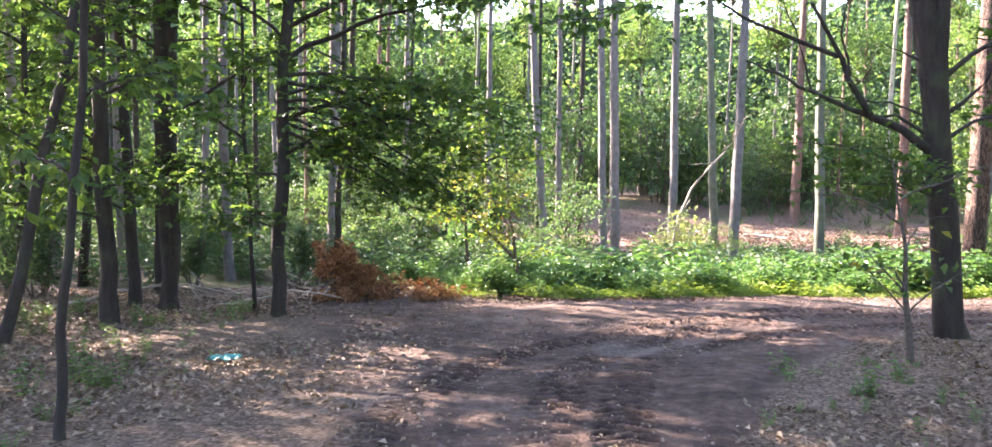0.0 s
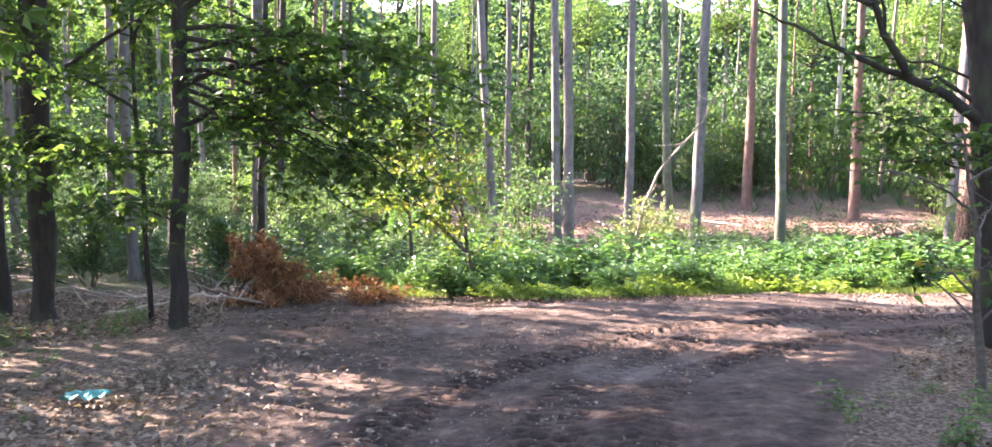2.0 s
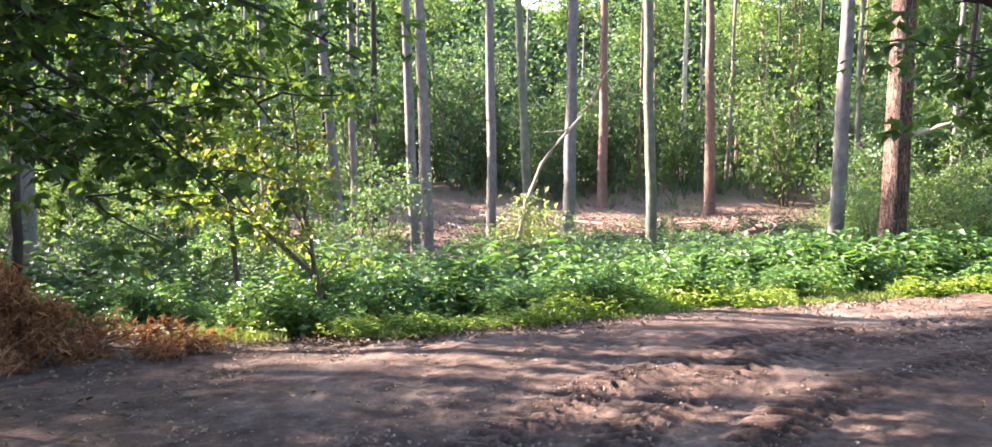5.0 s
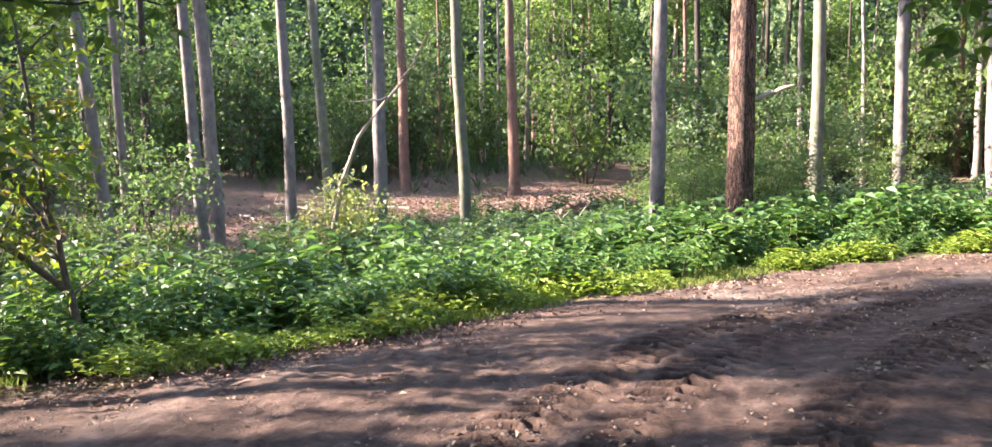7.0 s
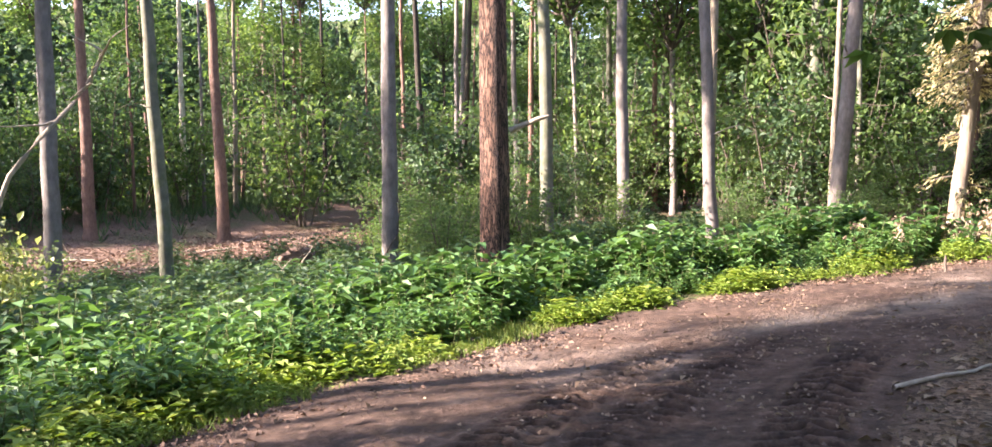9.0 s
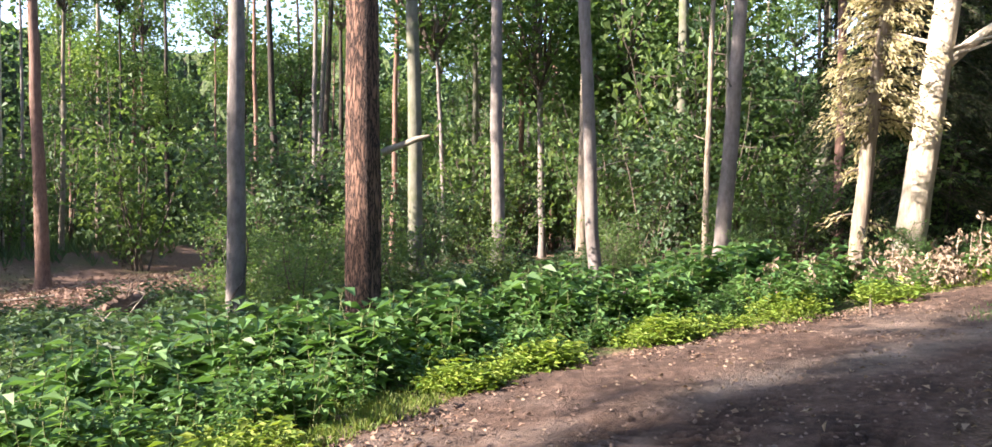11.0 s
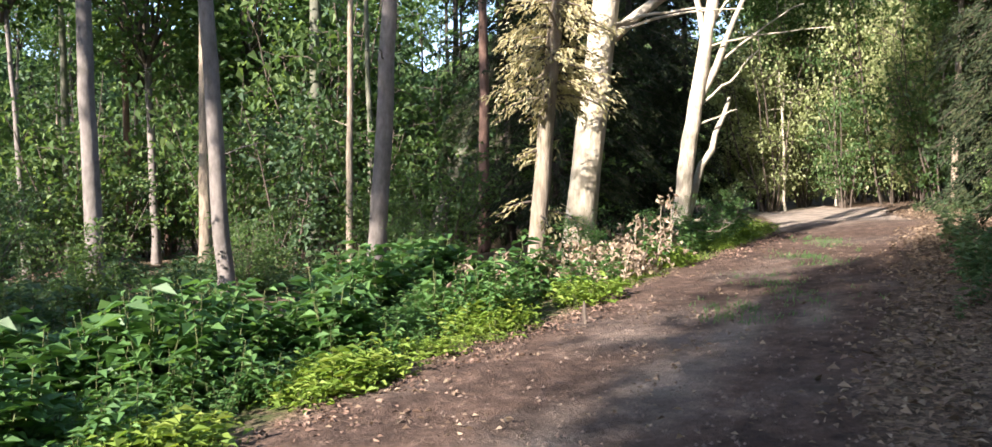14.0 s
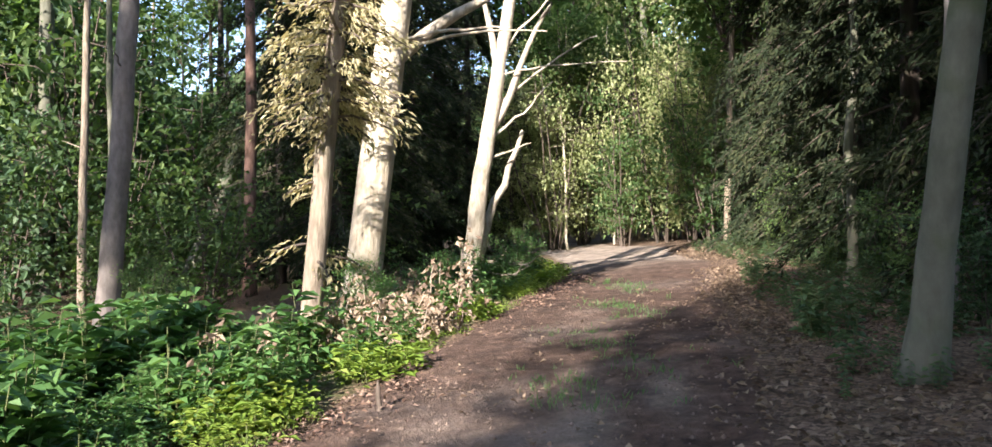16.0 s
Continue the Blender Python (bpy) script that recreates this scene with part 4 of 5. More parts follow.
while n < 95:
    a, r = rng.uniform(-0.8, 2.6), rng.uniform(44, 60)
    x, y = 4 + r * math.sin(a), 10 + r * math.cos(a)
    if y < float(verge_y(x)) + 2.5 and y > float(np.interp(x, RIGHT_X, RIGHT_Y)) - 1.0:
        continue
    n += 1
    shrub(x, y, int(rng.choice([5, 6])), rng.uniform(1.6, 2.6), "tall leafy undergrowth in the depth of the wood", "undergrowth", rng.uniform(1.0, 1.4))


for k in range(34):
    x, y = rng.uniform(34, 60), rng.uniform(14, 50)
    shrub(x, y, int(rng.choice([5, 6])), rng.uniform(1.6, 2.6), "tall leafy undergrowth in the depth of the wood", "undergrowth", rng.uniform(1.1, 1.6))


def backdrop():
    """The depth of the forest far behind the last trees."""
    m, t, p = material("forest_depth")
    co = t.nodes.new("ShaderNodeTexCoord")
    fine = node(t, "ShaderNodeTexNoise", Scale=1.6, Detail=9.0, Roughness=0.75)
    t.links.new(co.outputs["Object"], fine.inputs["Vector"])
    mp = t.nodes.new("ShaderNodeMapping")
    mp.inputs["Scale"].default_value = (1.2, 1.2, 0.05)
    t.links.new(co.outputs["Object"], mp.inputs["Vector"])
    stems = node(t, "ShaderNodeTexNoise", Scale=1.0, Detail=2.0)
    t.links.new(mp.outputs[0], stems.inputs["Vector"])
    c = ramp(t, fine.outputs["Fac"], [(0.35, (0.02, 0.03, 0.012)), (0.52, (0.07, 0.11, 0.035)), (0.68, (0.17, 0.23, 0.075))])
    c = mixed(t, ramp(t, stems.outputs["Fac"], [(0.62, (0, 0, 0)), (0.68, (0.6, 0.6, 0.6))]), c, (0.09, 0.075, 0.06))
    t.links.new(c, p.inputs["Base Color"])
    p.inputs["Roughness"].default_value = 1.0
    bump(t, fine.outputs["Fac"], 1.0, 0.6, p)
    k, rows = 720, 14
    a = np.linspace(0, 2 * np.pi, k, endpoint=False)
    top = 16.5 + 1.3 * np.sin(a * 17) + 0.8 * np.sin(a * 29 + 1) + 0.4 * np.sin(a * 61)
    s = np.linspace(0, 1, rows)
    r = 84 + 2.0 * np.sin(a * 41)[:, None] + rng.normal(size=(k, rows)) * 0.8
    z = -9 + (top[:, None] + 9) * s[None]
    v = np.stack([6 + r * np.sin(a)[:, None], 14 + r * np.cos(a)[:, None], z], -1).reshape(-1, 3)
    i, j = np.meshgrid(np.arange(k), np.arange(rows - 1), indexing="ij")
    q = (i + 1) % k
    f = np.stack([i * rows + j, q * rows + j, q * rows + j + 1, i * rows + j + 1], -1).reshape(-1, 4)
    tagged(new("backdrop", raw("backdrop", v, f, m)), "dim green depth of the surrounding forest", "backdrop", kind="structure")


backdrop()


def far_woods(n, leaf, label):
    """Leaves of the woods that close the view on all sides."""
    a = rng.uniform(0, 2 * np.pi, n)
    r = 62 + rng.uniform(0, 16, n) + 4 * np.sin(a * 23)
    edge = 23 + 2 * np.sin(a * 31) + 2 * np.sin(a * 57)
    x, y = 6 + r * np.sin(a), 14 + r * np.cos(a)
    z = rng.random(n) ** 1.1 * edge + ground_z(x, y)
    p = np.stack([x, y, z], 1)
    way = rng.normal(size=(n, 3)) * [1, 1, 0.5] + [0, 0, -0.3]
    s = rng.uniform(0.3, 0.62, n)
    me = raw("far_woods", *blades(p, way, rng.normal(size=(n, 3)), s, s * 0.7), leaf)
    tagged(new("far_woods", me), label, "woodland", kind="stuff")


# the bluer share of the leaves is coloured for haze in the distance
far_woods(85000, M_COOL, "distant woodland foliage with haze blue put into its colour")
far_woods(75000, M_LEAF, "distant sunlit green woodland foliage")


# ---- verge plants ----
def herb_template(kind):
    """A herb: stems and its leaves, as arrays."""
    stems, at, way, size = [], [], [], []
    if kind == 0:      # tall broad-leaved plant
        for j in range(3):
            a = rng.uniform(0, 6.28)
            hgt = rng.uniform(0.35, 0.7)
            line = bend((0.03 * math.cos(a), 0.03 * math.sin(a), -0.03), (0.14 * math.cos(a), 0.14 * math.sin(a), hgt), 5, 0, 0.08)
            stems.append(tube(line, np.linspace(0.006, 0.003, 5), 3))
            for q in range(11):
                s = 0.25 + 0.75 * q / 10
                c = np.array([np.interp(s, np.linspace(0, 1, 5), line[:, k]) for k in range(3)])
                b = q * 2.4 + a
                at.append(c)
                way.append((math.cos(b), math.sin(b), rng.uniform(-0.25, 0.3)))
                size.append(rng.uniform(0.12, 0.24) * (1.15 - 0.35 * s))
    elif kind == 1:    # low mat of small leaves
        for j in range(46):
            r, a = 0.2 * math.sqrt(rng.random()), rng.uniform(0, 6.28)
            at.append((r * math.cos(a), r * math.sin(a), rng.uniform(0.02, 0.17) * (1.2 - r * 3)))
            b = rng.uniform(0, 6.28)
            way.append((math.cos(b), math.sin(b), rng.uniform(-0.2, 0.4)))
            size.append(rng.uniform(0.035, 0.075))
        stems.append(tube(bend((0, 0, -0.02), (0.02, 0, 0.1), 4), np.full(4, 0.003), 4))
    else:              # middling nettle-like plant
        for j in range(4):
            a = rng.uniform(0, 6.28)
            hgt = rng.uniform(0.2, 0.42)
            line = bend((0.04 * math.cos(a), 0.04 * math.sin(a), -0.03), (0.12 * math.cos(a), 0.12 * math.sin(a), hgt), 5, 0, 0.08)
            stems.append(tube(line[::2], np.linspace(0.005, 0.002, 3), 3))
            for q in range(12):
                s = 0.15 + 0.85 * q / 11
                c = np.array([np.interp(s, np.linspace(0, 1, 5), line[:, k]) for k in range(3)])
                b = q * 1.9 + a
                at.append(c)
                way.append((math.cos(b), math.sin(b), rng.uniform(-0.3, 0.2)))
                size.append(rng.uniform(0.06, 0.11))
    n = len(at)
    size = np.array(size)
    up = np.tile([0, 0, 1.0], (n, 1)) + rng.normal(size=(n, 3)) * 0.15
    return join(stems), blades(at, way, up, size, size * 0.55)


TEMPLATES = [[herb_template(k) for _ in range(5)] for k in range(3)]


def spread_many(template, x, y, z, scale):
    """Copies of template arrays, turned at random, at all the places."""
    v, f = template
    n = len(x)
    a = rng.uniform(0, 6.28, n)
    ca, sa = np.cos(a)[:, None], np.sin(a)[:, None]
    s = scale[:, None]
    vx = (v[None, :, 0] * ca - v[None, :, 1] * sa) * s + x[:, None]
    vy = (v[None, :, 0] * sa + v[None, :, 1] * ca) * s + y[:, None]
    vz = v[None, :, 2] * s + z[:, None]
    ff = f[None] + (np.arange(n) * len(v))[:, None, None]
    return np.stack([vx, vy, vz], -1).reshape(-1, 3), ff.reshape(-1, f.shape[1])


def carpet(name, label, places, kind, leaf, lo, hi, category="plants"):
    x, y = places[:, 0], places[:, 1]
    z = ground_z(x, y)
    which = rng.integers(5, size=len(x))
    stem, leaves = [], []
    for k in range(5):
        m = which == k
        if not m.any():
            continue
        s = rng.uniform(lo, hi, m.sum()) * (0.55 + 0.6 * smoothstep(-0.5, 0.6, wander(x[m], y[m], 2.4, 31)))
        keep = rng.bit_generator.state
        stem.append(spread_many(TEMPLATES[kind][k][0], x[m], y[m], z[m], s))
        rng.bit_generator.state = keep
        leaves.append(spread_many(TEMPLATES[kind][k][1], x[m], y[m], z[m], s))
    top = tagged(new(name, raw(name, *join(leaves), leaf)), label, category, kind="stuff")
    tagged(part("stem_mass", raw("stem_mass", *join(stem), M_STEM, True), top), kind="stuff")


def band(n, x0, x1, near, far, patchy=0.0, seed=1):
    """n places along the verge, between near and far metres past its edge."""
    out = []
    while len(out) < n:
        x = rng.uniform(x0, x1)
        d = rng.uniform(near, far)
        y = float(verge_y(x)) + d
        if patchy and wander(np.float64(x), np.float64(y), 2.2, seed) < patchy - 1 + rng.normal() * 0.2:
            continue
        out.append((x + d * 0.45 * min(1, max(0, (x - 9) / 5)), y))
    return np.array(out)


HERBS = []
for kind, leaf in ((0, M_BRIGHT), (2, M_BRIGHT), (1, M_LIME)):
    HERBS.append([(raw("stem", *TEMPLATES[kind][k][0], M_STEM, True), raw("leaves", *TEMPLATES[kind][k][1], leaf)) for k in range(5)])


def herb(x, y, kind, scale, label, group):
    top = tagged(new("verge_plant"), label, "plant", group)
    top.location, top.rotation_euler, top.scale = (x, y, float(ground_z(x, y)) - 0.01), (0, 0, rng.uniform(0, 6.28)), (scale,) * 3
    st, le = HERBS[kind][int(rng.integers(5))]
    part("stem", st, top)
    part("leaves", le, top)


# the plants nearest to the track, one by one, then the carpet behind them
for x, y in band(170, 7.5, 15.8, 0.7, 2.0):
    herb(x, y, 0, rng.uniform(0.8, 1.2) * (0.55 + 0.6 * float(smoothstep(-0.5, 0.6, wander(np.float64(x), np.float64(y), 2.4, 31)))), "broad-leaved green herb on the verge", "tall verge herbs")
for x, y in band(110, 0.5, 9.0, 0.5, 1.8):
    herb(x, y, 1, rng.uniform(0.8, 1.3), "bright green nettle-like herb on the verge", "low verge herbs")
carpet("tall_herbs", "dense bright green broad-leaved herbs along the verge", np.concatenate([band(560, 6.5, 16.3, 0.9, 3.0, 0.95, 11), band(160, 0, 7, 1.2, 3.5, 0.6, 12)]), 0, M_BRIGHT, 0.6, 1.3)
carpet("middle_herbs", "mixed green nettle-like herbs along the verge", np.concatenate([band(1250, -4.0, 10.5, 0.4, 2.9, 0.95, 13), band(450, 9, 24, 0.3, 1.5, 0.8, 13), band(300, -4, 3, 1.0, 4)]), 2, M_BRIGHT, 0.7, 1.4)
carpet("low_herbs", "low lime-green groundcover at the edge of the track", np.concatenate([band(1300, -0.8, 12, 0.0, 1.5, 1.05, 5), band(700, 8, 26, 0.0, 1.5, 1.1, 5)]), 1, M_LIME, 0.8, 1.7)
hollow = np.stack([rng.normal(14.0, 3.4, 3000), rng.normal(28.8, 3.0, 3000)], 1)
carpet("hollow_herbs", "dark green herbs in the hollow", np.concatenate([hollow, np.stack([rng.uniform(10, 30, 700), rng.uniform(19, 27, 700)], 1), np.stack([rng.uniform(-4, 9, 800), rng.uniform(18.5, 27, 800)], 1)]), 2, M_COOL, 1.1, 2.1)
carpet("shade_herbs", "sparse green seedlings in leaf litter", np.concatenate([
    np.stack([rng.uniform(-9, -3.6, 260), rng.uniform(5, 14, 260)], 1), np.stack([rng.normal(3.9, 0.8, 40), np.minimum(rng.normal(7.0, 1.0, 40), 8.4)], 1)]), 2, M_LEAF, 0.3, 0.75)
carpet("wood_floor_herbs", "bluish-green herbs under the trees beyond the heap", np.stack([rng.uniform(-26, -1, 900), rng.uniform(17.5, 36, 900)], 1), 2, M_COOL, 1.2, 2.4)
xs = rng.uniform(12.0, 30, 500)
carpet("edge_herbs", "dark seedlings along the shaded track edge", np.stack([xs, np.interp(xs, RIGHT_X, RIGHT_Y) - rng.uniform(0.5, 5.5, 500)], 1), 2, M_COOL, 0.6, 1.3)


def grass(name, label, places, lo, hi, per=9, mat=M_GRASS):
    x, y = np.repeat(places[:, 0], per), np.repeat(places[:, 1], per)
    n = len(x)
    x, y = x + rng.normal(size=n) * 0.04, y + rng.normal(size=n) * 0.04
    way = rng.normal(size=(n, 3)) * [0.45, 0.45, 0.1] + [0, 0, 1]
    s = rng.uniform(lo, hi, n)
    v, f = blades(np.stack([x, y, ground_z(x, y) - 0.01], 1), way, rng.normal(size=(n, 3)), s, s * 0.07 + 0.003, 0.1)
    tagged(new(name, raw(name, v, f, mat)), label, "grass", kind="stuff")


grass("verge_grass", "short sunlit grass at the edge of the track", np.concatenate([band(1300, -1.5, 11, -0.12, 0.9, 0.9, 2), band(260, 10, 27, -0.1, 0.7, 0.9, 2)]), 0.05, 0.13)
tufts = np.concatenate([np.stack([rng.normal(cx, sx, k), rng.normal(cy, sy, k)], 1) for cx, cy, sx, sy, k in ((17.8, 9.2, 0.6, 0.15, 110), (15.2, 10.3, 0.9, 0.18, 90), (13.7, 11.1, 0.5, 0.15, 45), (20.5, 8.2, 0.8, 0.2, 60), (-4.5, 9.5, 1.2, 1.0, 40))])
grass("track_grass", "sparse grass tufts on the crown of the track", tufts, 0.03, 0.1, 6, M_BRIGHT)
grass("clearing_grass", "green tall grass at the far side of the clearing", np.stack([rng.uniform(12, 40, 900), rng.normal(57, 3.5, 900)], 1), 0.3, 0.9, 8, M_COOL)


# ---- litter ----
def litter(name, label, x, y, lo, hi, mat, lift=0.012):
    n = len(x)
    way = rng.normal(size=(n, 3)) * [1, 1, 0.22]
    up = rng.normal(size=(n, 3)) * 0.35 + [0, 0, 1]
    s = rng.uniform(lo, hi, n)
    v, f = blades(np.stack([x, y, ground_z(x, y) + lift + rng.uniform(0, 0.02, n)], 1), way, up, s, s * rng.uniform(0.45, 0.75, n), 0.3)
    tagged(new(name, raw(name, v, f, mat)), label, "leaf litter", kind="stuff")


n = 26000
lx, ly = rng.uniform(-10, -0.6, n), rng.uniform(3, 17, n)
keep = rng.random(n) > road_mask(lx, ly) * 0.93
litter("leaf_litter", "dry brown fallen leaves under the maples", lx[keep], ly[keep], 0.04, 0.1, M_LITTER)
n = 32000
lx = rng.uniform(1.5, 30, n)
ly = np.interp(lx, RIGHT_X, RIGHT_Y) - rng.uniform(-0.4, 5.0, n)
keep = rng.random(n) > road_mask(lx, ly) * 0.93
litter("edge_litter", "fallen leaves along the shaded side of the track", lx[keep], ly[keep], 0.035, 0.09, M_LITTER)
n = 26000
lx, ly = rng.uniform(-2, 20, n), rng.uniform(5, 15.2, n)
keep = (road_mask(lx, ly) > 0.4) & (wander(lx, ly, 1.6, 51) + 0.5 * wander(lx, ly, 0.5, 52) > rng.uniform(-0.2, 1.6, n))
litter("track_litter", "scattered pale leaves and chips on the track", lx[keep], ly[keep], 0.015, 0.07, M_LITTER, 0.015)
n = 14000
lx, ly = rng.normal(16, 7, n), rng.normal(39, 5, n)
litter("clearing_litter", "brown leaves and bark scattered over the clearing", lx, ly, 0.07, 0.18, M_CHIP, 0.03)
lx = rng.uniform(-1, 24, 4200)
ly = verge_y(lx) - np.abs(rng.normal(0.25, 0.35, 4200))
litter("verge_litter", "reddish needles and twigs along the verge", lx, ly, 0.02, 0.07, M_CHIP, 0.012)


def clods():
    """Crumbs of soil and small stones on the track."""
    n = 9000
    x, y = rng.uniform(-2.5, 18, n), rng.uniform(5, 15.2, n)
    keep = road_mask(x, y) > 0.3
    x, y = x[keep], y[keep]
    n = len(x)
    s = rng.uniform(0.005, 0.02, n)
    base = np.array([(1, 0, 0), (0, 1, 0), (-1, 0, 0), (0, -1, 0), (0, 0, 0.8), (0, 0, -0.6)])
    v = base[None] * s[:, None, None] * rng.uniform(0.6, 1.3, (n, 6, 1)) + np.stack([x, y, ground_z(x, y) + s * 0.3], 1)[:, None]
    f = np.array([(0, 1, 4), (1, 2, 4), (2, 3, 4), (3, 0, 4), (1, 0, 5), (2, 1, 5), (3, 2, 5), (0, 3, 5)])
    f = (f[None] + np.arange(n)[:, None, None] * 6).reshape(-1, 3)
    tagged(new("soil_clods", raw("soil_clods", v.reshape(-1, 3), f, plain_material("soil_crumb", (0.1, 0.07, 0.055), (0.28, 0.21, 0.165), 30.0, 0.95))), "small clods and stones on the track", "soil", kind="stuff")


clods()


# ---- single things ----
def ground_point(x, y, up=0.0):
    return np.array((x, y, float(ground_z(x, y)) + up))


def brush_heap():
    """A rust-brown tuft on a pile of grey sticks, with a low tail of needles beside it."""
    top = tagged(new("brush_heap"), "heap of dead rust-brown conifer branches on grey sticks", "brush heap")
    top.location = ground_point(-2.9, 15.3)

    def bough(s, e, n, spread, size, wood):
        line = bend(s, e, 6, 0.08, 0.15)
        b = part("dead_bough", raw("dead_bough", *tube(line, np.linspace(0.016, 0.005, 6), 5), wood, True), top)
        if n:
            c = np.repeat(line[1:], n, 0)
            m = len(c)
            z = size * rng.uniform(0.6, 1.4, m)
            w = rng.normal(size=(m, 3)) * 0.7 + (e - s)
            part("brown_needles", raw("brown_needles", *blades(c + rng.normal(size=(m, 3)) * spread, w, rng.normal(size=(m, 3)) + [0, 0, 0.5], z, z * 0.28), M_RUST), b)

    for k in range(46):      # the tuft that stands up, and its slope
        f = rng.random() ** 1.3
        s = np.array((-0.1 + 0.85 * f + rng.normal(0, 0.1), rng.normal(0, 0.16), rng.uniform(0.35, 0.8) * (1 - 0.75 * f)))
        e = s + np.array((rng.normal(0.0 + 0.2 * f, 0.13), rng.normal(-0.05, 0.13), rng.uniform(0.12, 0.42) * (1 - 0.5 * f)))
        bough(s, e, 22, 0.045, 0.1, M_TWIG)
    for k in range(34):      # the low tail of fallen needles
        s = np.array((rng.uniform(-0.1, 1.75), rng.uniform(-0.55, 0.15), rng.uniform(0.03, 0.14)))
        e = s + np.array((rng.normal(0.2, 0.3), rng.normal(-0.05, 0.2), rng.uniform(0.0, 0.22)))
        bough(s, e, 20, 0.05, 0.095, M_TWIG)
    for k in range(44):      # bare grey sticks under and beside it
        s = np.array((rng.uniform(-1.0, 0.3), rng.uniform(-0.4, 0.4), rng.uniform(0.0, 0.3)))
        e = s + np.array((rng.normal(0.0, 0.45), rng.normal(0, 0.3), rng.uniform(0.0, 0.45)))
        bough(s, e, 0, 0, 0, M_DEAD if k % 3 == 0 else M_TWIG)


brush_heap()


def dead_limb(name, label, points, radius, twigs=4, mat=M_DEAD, category="branch"):
    top = tagged(new(name), label, category)
    line = np.concatenate([bend(a, b, 6, 0, 0.1)[(1 if k else 0):] for k, (a, b) in enumerate(zip(points[:-1], points[1:]))])
    top.location = line[0]
    line = line - line[0]
    part("limb", raw("limb", *tube(line, np.linspace(radius, radius * 0.3, len(line)), 8, 0.05), mat, True), top)
    for k in range(twigs):
        i = int(rng.integers(len(line) // 3, len(line)))
        d = rng.normal(size=3) * [0.4, 0.4, 0.25] + [0, 0, 0.1]
        part("twig", raw("twig", *tube(bend(line[i], line[i] + d, 5, 0, 0.2), np.linspace(radius * 0.4, 0.003, 5), 5), mat, True), top)
    return top


snag = dead_limb("leaning_snag", "pale dead limb standing up crooked from the verge", [(4.6, 21.4, -1.4), (4.9, 21.3, -0.2), (5.2, 21.2, 0.75), (6.1, 21.0, 1.9), (6.35, 20.9, 2.45)], 0.05, 7)
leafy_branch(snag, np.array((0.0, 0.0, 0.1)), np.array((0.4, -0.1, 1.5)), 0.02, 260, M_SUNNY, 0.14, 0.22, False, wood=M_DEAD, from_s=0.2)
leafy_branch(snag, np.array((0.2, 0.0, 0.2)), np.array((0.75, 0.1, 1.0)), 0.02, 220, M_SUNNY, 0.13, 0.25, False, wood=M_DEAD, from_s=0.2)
dead_limb("fallen_branch", "bare crooked branch lying at the edge of the track", [ground_point(6.9, 11.35, 0.03), ground_point(7.5, 11.0, 0.04), ground_point(8.3, 10.8, 0.03)], 0.018, 0)
dead_limb("fallen_branch", "thin dead branch lying in the leaf litter", [ground_point(-4.6, 14.0, 0.05), ground_point(-3.4, 13.9, 0.3), ground_point(-2.6, 14.4, 0.1)], 0.03, 8)
dead_limb("fallen_branch", "thin dead branch lying in the leaf litter", [ground_point(-7.4, 13.6, 0.05), ground_point(-6.0, 14.9, 0.3), ground_point(-4.6, 15.2, 0.1)], 0.035, 8)
dead_limb("fallen_branch", "dead forked branch standing among herbs in the hollow", [ground_point(13.2, 27.6, 0.0), ground_point(13.6, 27.4, 0.8), ground_point(13.9, 27.3, 1.1)], 0.03, 3)
dead_limb("fallen_branch", "pale dead branch beside the root plate", [ground_point(16.6, 31.0, 0.1), ground_point(17.4, 31.0, 0.9)], 0.035, 2)
for k in range(14):
    a = rng.uniform(0, 3.14)
    x, y = rng.normal(17, 6), rng.normal(39, 3.5)
    dead_limb("fallen_branch", "dead branch lying on the bare clearing", [ground_point(x, y, 0.1), ground_point(x + 2.4 * math.cos(a), y + 2.4 * math.sin(a), 0.15)], 0.045, 4, M_DEAD)
for k in range(7):
    x, y = rng.uniform(22.4, 24.5), rng.uniform(9.6, 10.6)
    dead_limb("cut_branch", "pale cut branch in a pile under a leaning tree", [ground_point(x, y, 0.1 + 0.05 * k), ground_point(x - rng.uniform(0.8, 1.6), y - rng.uniform(-0.1, 0.9), 0.08 + 0.06 * k)], 0.03, 3)


def root_plate(x, y):
    top = tagged(new("root_plate"), "upturned earthy root plate in the hollow", "tree stump")
    top.location = ground_point(x, y)
    bm = bmesh.new()
    bmesh.ops.create_icosphere(bm, subdivisions=4, radius=0.75)
    for v in bm.verts:
        k = noise.fractal(v.co * 2.2, 1.0, 2.0, 4)
        v.co *= 1 + 0.28 * k
        v.co.z = max(v.co.z * 0.85 + 0.25, -0.1)
        v.co.y *= 0.6
    me = bpy.data.meshes.new("earth")
    bm.to_mesh(me)
    me.materials.append(M_HUMUS)
    part("earth", me, top)
    for k in range(12):
        a = rng.uniform(0, 3.14)
        s = np.array((0.5 * math.cos(a), -0.2, 0.4 + 0.4 * math.sin(a)))
        part("root", raw("root", *tube(bend(s, s + [0.7 * math.cos(a), rng.normal(0, 0.3), 0.5 * math.sin(a)], 6, 0, 0.3), np.linspace(0.03, 0.006, 6), 5), M_TWIG, True), top)


M_HUMUS = plain_material("red_brown_humus", (0.08, 0.05, 0.035), (0.22, 0.14, 0.1), 6.0, 0.95, 0.04)
root_plate(17.2, 31.6)


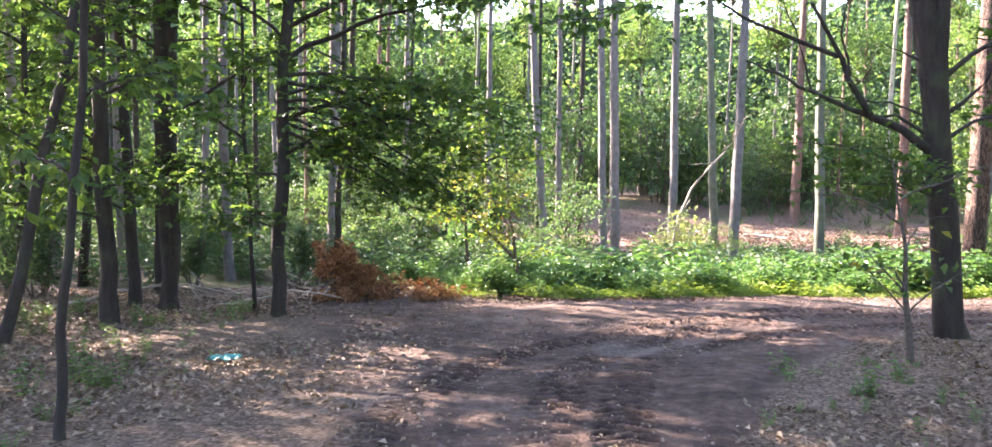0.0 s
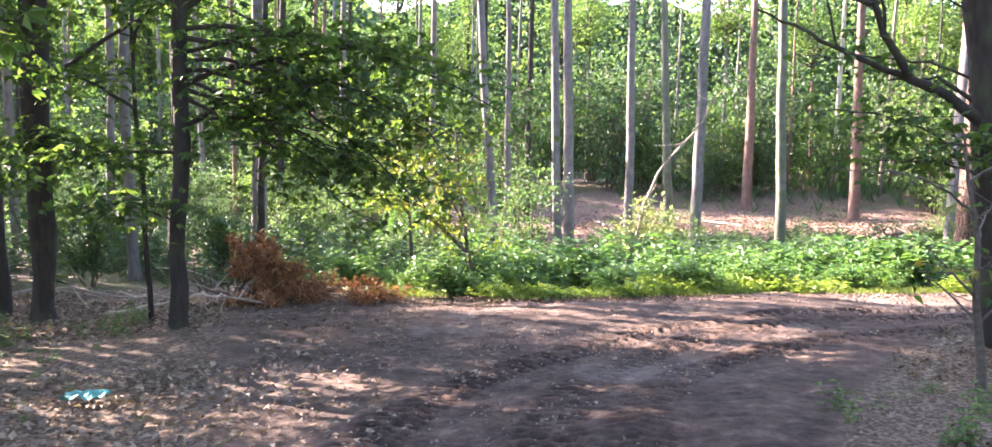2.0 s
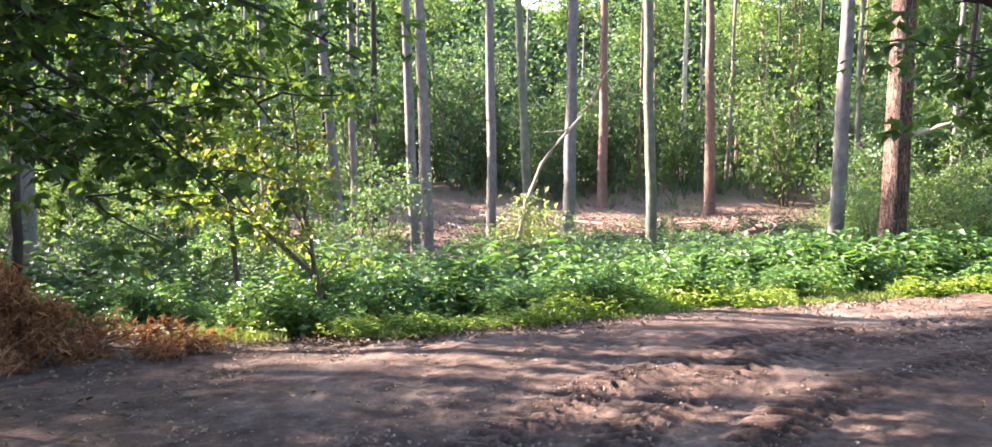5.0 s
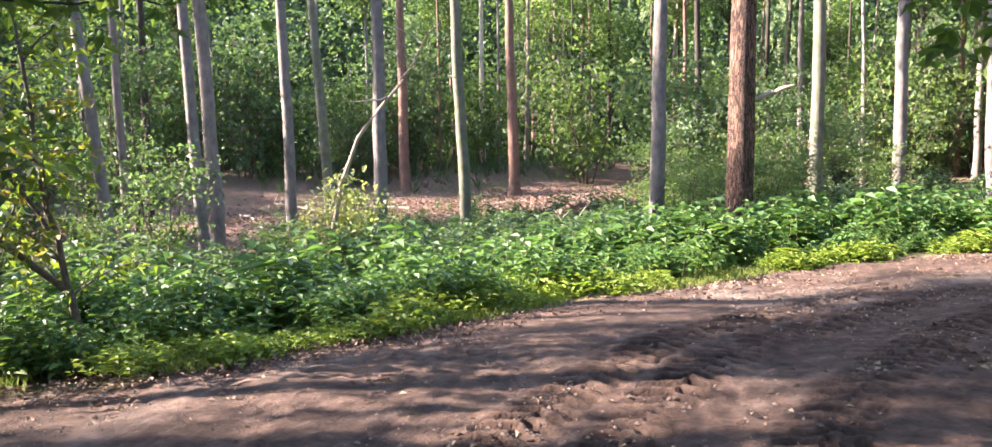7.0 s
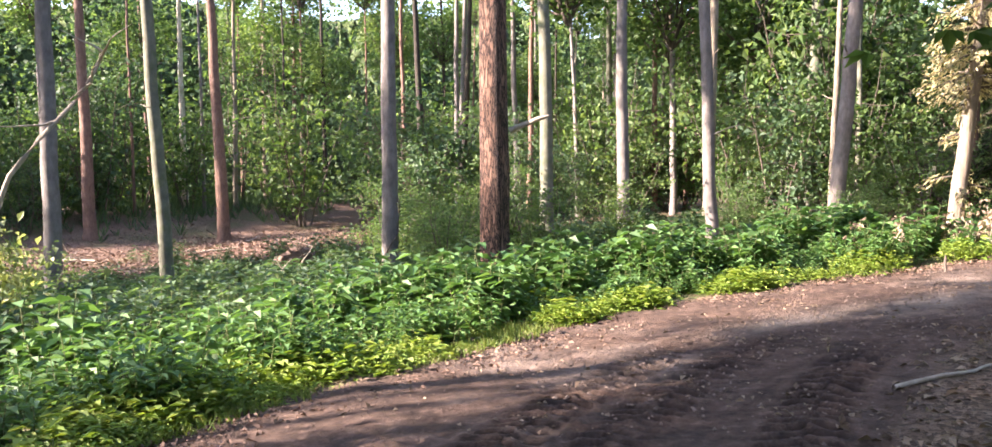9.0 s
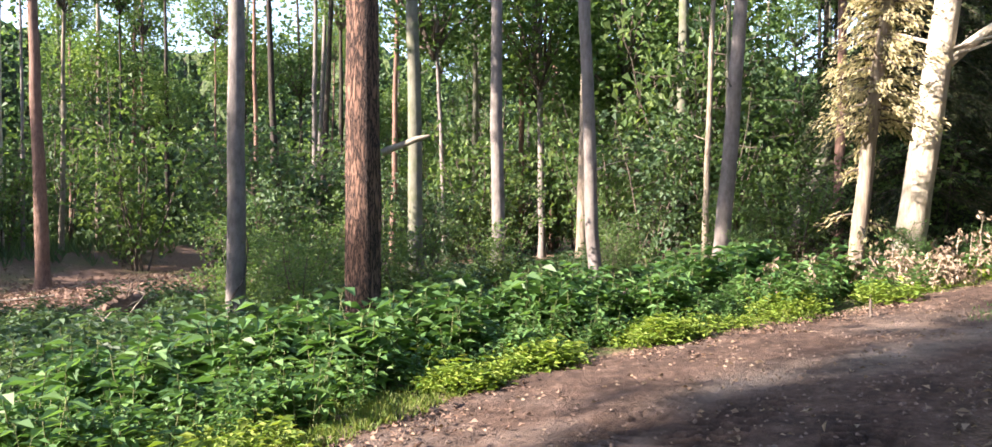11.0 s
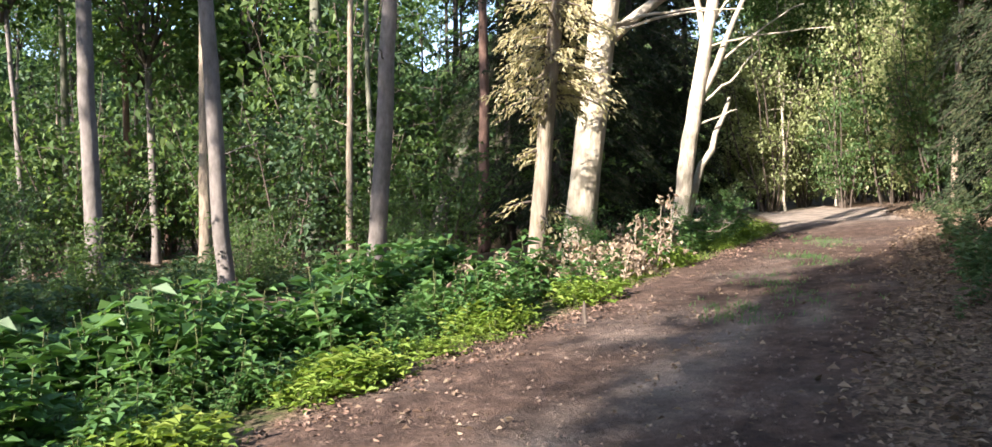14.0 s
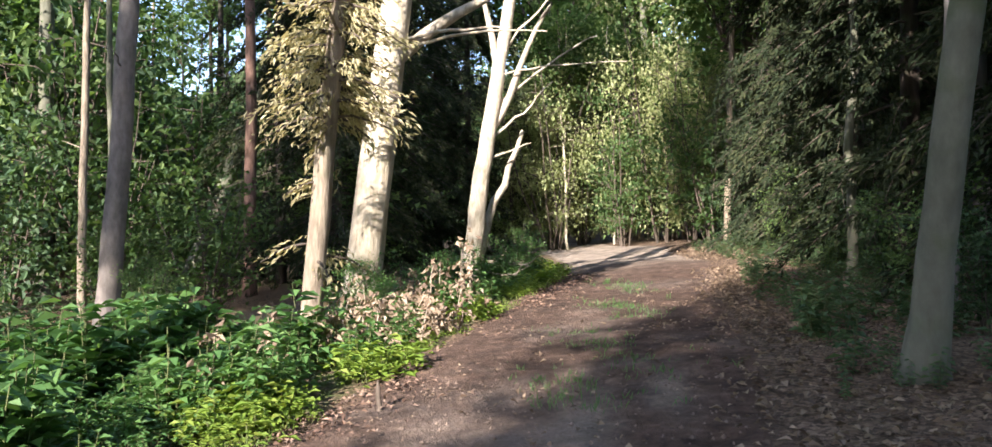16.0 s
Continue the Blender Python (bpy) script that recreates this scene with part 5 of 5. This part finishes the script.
def sapling(x, y, stems, mat, label, count, leaf=0.12):
    """A young tree: stems as lists of points, with leafy boughs that spread from their upper parts."""
    top = tagged(new("sapling"), label, "sapling")
    top.location = ground_point(x, y)
    for n, pts in enumerate(stems):
        pts = [np.array(p, float) for p in pts]
        line = np.concatenate([bend(a, b, 6, 0, 0.08)[(1 if k else 0):] for k, (a, b) in enumerate(zip(pts[:-1], pts[1:]))])
        part("stem", raw("stem", *tube(line, np.linspace(0.045 - 0.012 * n, 0.008, len(line)), 8, 0.04), M_TWIG, True), top)
        for k in range(8):
            s = line[len(line) * (3 + k % 6) // 10]
            a = k * 2.4 + n
            out = 0.5 + 0.75 * rng.random()
            leafy_branch(top, s, s + np.array([math.cos(a) * out - 0.15, math.sin(a) * out * 0.7, 0.2 + 0.4 * rng.random()]), 0.013, count, (mat, M_YELLOW)[k % 4 == 3], leaf, 0.17, False, wood=M_TWIG)


sapling(0.6, 16.2, [[(0, 0, -0.05), (-0.12, 0, 0.7), (-0.3, 0.05, 1.8), (-0.55, 0.1, 3.9)], [(-0.12, 0, 0.65), (-0.75, -0.1, 1.25), (-1.3, -0.1, 2.1), (-1.5, 0.0, 3.2)], [(-0.2, 0, 1.1), (-0.8, 0.2, 2.2), (-0.9, 0.2, 3.6)]],
        M_LIME, "young forked tree with yellow-green leaves on the verge", 60)
sapling(-0.4, 17.8, [[(0, 0, -0.05), (-0.15, 0.05, 1.6), (-0.35, 0.1, 4.2)]], M_BRIGHT, "slender young tree with yellow-green leaves", 55)
sapling(4.35, 8.6, [[(0, 0, -0.05), (-0.1, 0.05, 1.0), (-0.3, 0.1, 2.2)]], M_MAPLE, "thin seedling beside a dark trunk", 10)


def withered_clump():
    top = tagged(new("withered_plants"), "clump of withered pinkish-brown plants at a trunk's foot", "dead plants")
    top.location = ground_point(17.4, 12.0)
    for k in range(60):
        x, y = rng.normal(0.3, 1.05), rng.normal(0.0, 0.3)
        hgt = rng.uniform(0.15, 0.55) + 0.4 * max(0.0, rng.normal(0.2, 0.6))
        s = np.array((x, y - 0.42 * x, -0.03))
        line = bend(s, s + [rng.normal(0, 0.15), rng.normal(0, 0.15), hgt], 6, 0, 0.12)
        st = part("stalk", raw("stalk", *tube(line, np.linspace(0.01, 0.004, 6), 5), M_DEAD, True), top)
        c = np.repeat(line[1:], 8, 0)
        m = len(c)
        z = rng.uniform(0.05, 0.13, m)
        part("dry_leaves", raw("dry_leaves", *blades(c + rng.normal(size=(m, 3)) * 0.06, rng.normal(size=(m, 3)) * [1, 1, 0.5] + [0, 0, -0.8], rng.normal(size=(m, 3)), z, z * 0.55, 0.35), M_WITHER), st)


withered_clump()
for x, y, k, sc in ((18.0, 12.9, 3, 0.42), (19.0, 12.3, 3, 0.4), (20.6, 11.6, 3, 0.4), (21.6, 11.0, 3, 0.42), (22.8, 9.9, 3, 0.4), (25.5, 8.9, 3, 0.45)):
    shrub(x, y, k, sc, "small green bush on the verge", "small verge bushes")


def scrap():
    bm = bmesh.new()
    bmesh.ops.create_grid(bm, x_segments=14, y_segments=10, size=0.5)
    for v in bm.verts:
        v.co = Vector((v.co.x * 0.34, v.co.y * 0.2, 0.04 + 0.045 * noise.noise(v.co * 5)))
    bmesh.ops.solidify(bm, geom=bm.faces, thickness=0.003)
    me = bpy.data.meshes.new("plastic_scrap")
    bm.to_mesh(me)
    me.materials.append(plain_material("turquoise_plastic", (0.03, 0.19, 0.16), (0.08, 0.34, 0.28), 9.0, 0.35, 0.004))
    ob = tagged(new("plastic_scrap", me), "crumpled turquoise plastic scrap on leaf litter", "litter")
    ob.location = ground_point(-3.12, 9.2, 0.0)


scrap()


def stake(x, y):
    top = tagged(new("broken_stick"), "short broken stick standing at the verge", "stick")
    top.location = ground_point(x, y)
    part("stick", raw("stick", *tube(bend((0, 0, -0.05), (0.03, 0.01, 0.2), 6, 0, 0.05), [0.022, 0.02, 0.02, 0.019, 0.018, 0.006], 7, 0.08), M_TWIG, True), top)


stake(13.8, 12.5)

# two added crowns, out of view, keep low sun off the bend's near side
for x, y, crown in ((-16.6, 24.4, 9.0), (-20.0, 27.2, 11.0)):
    tree(x, y, 0.3, (0.0, 0.0), M_GREY, "added tall broadleaf tree with a closed crown", 18, crown, 0.95, 0.01, 2)
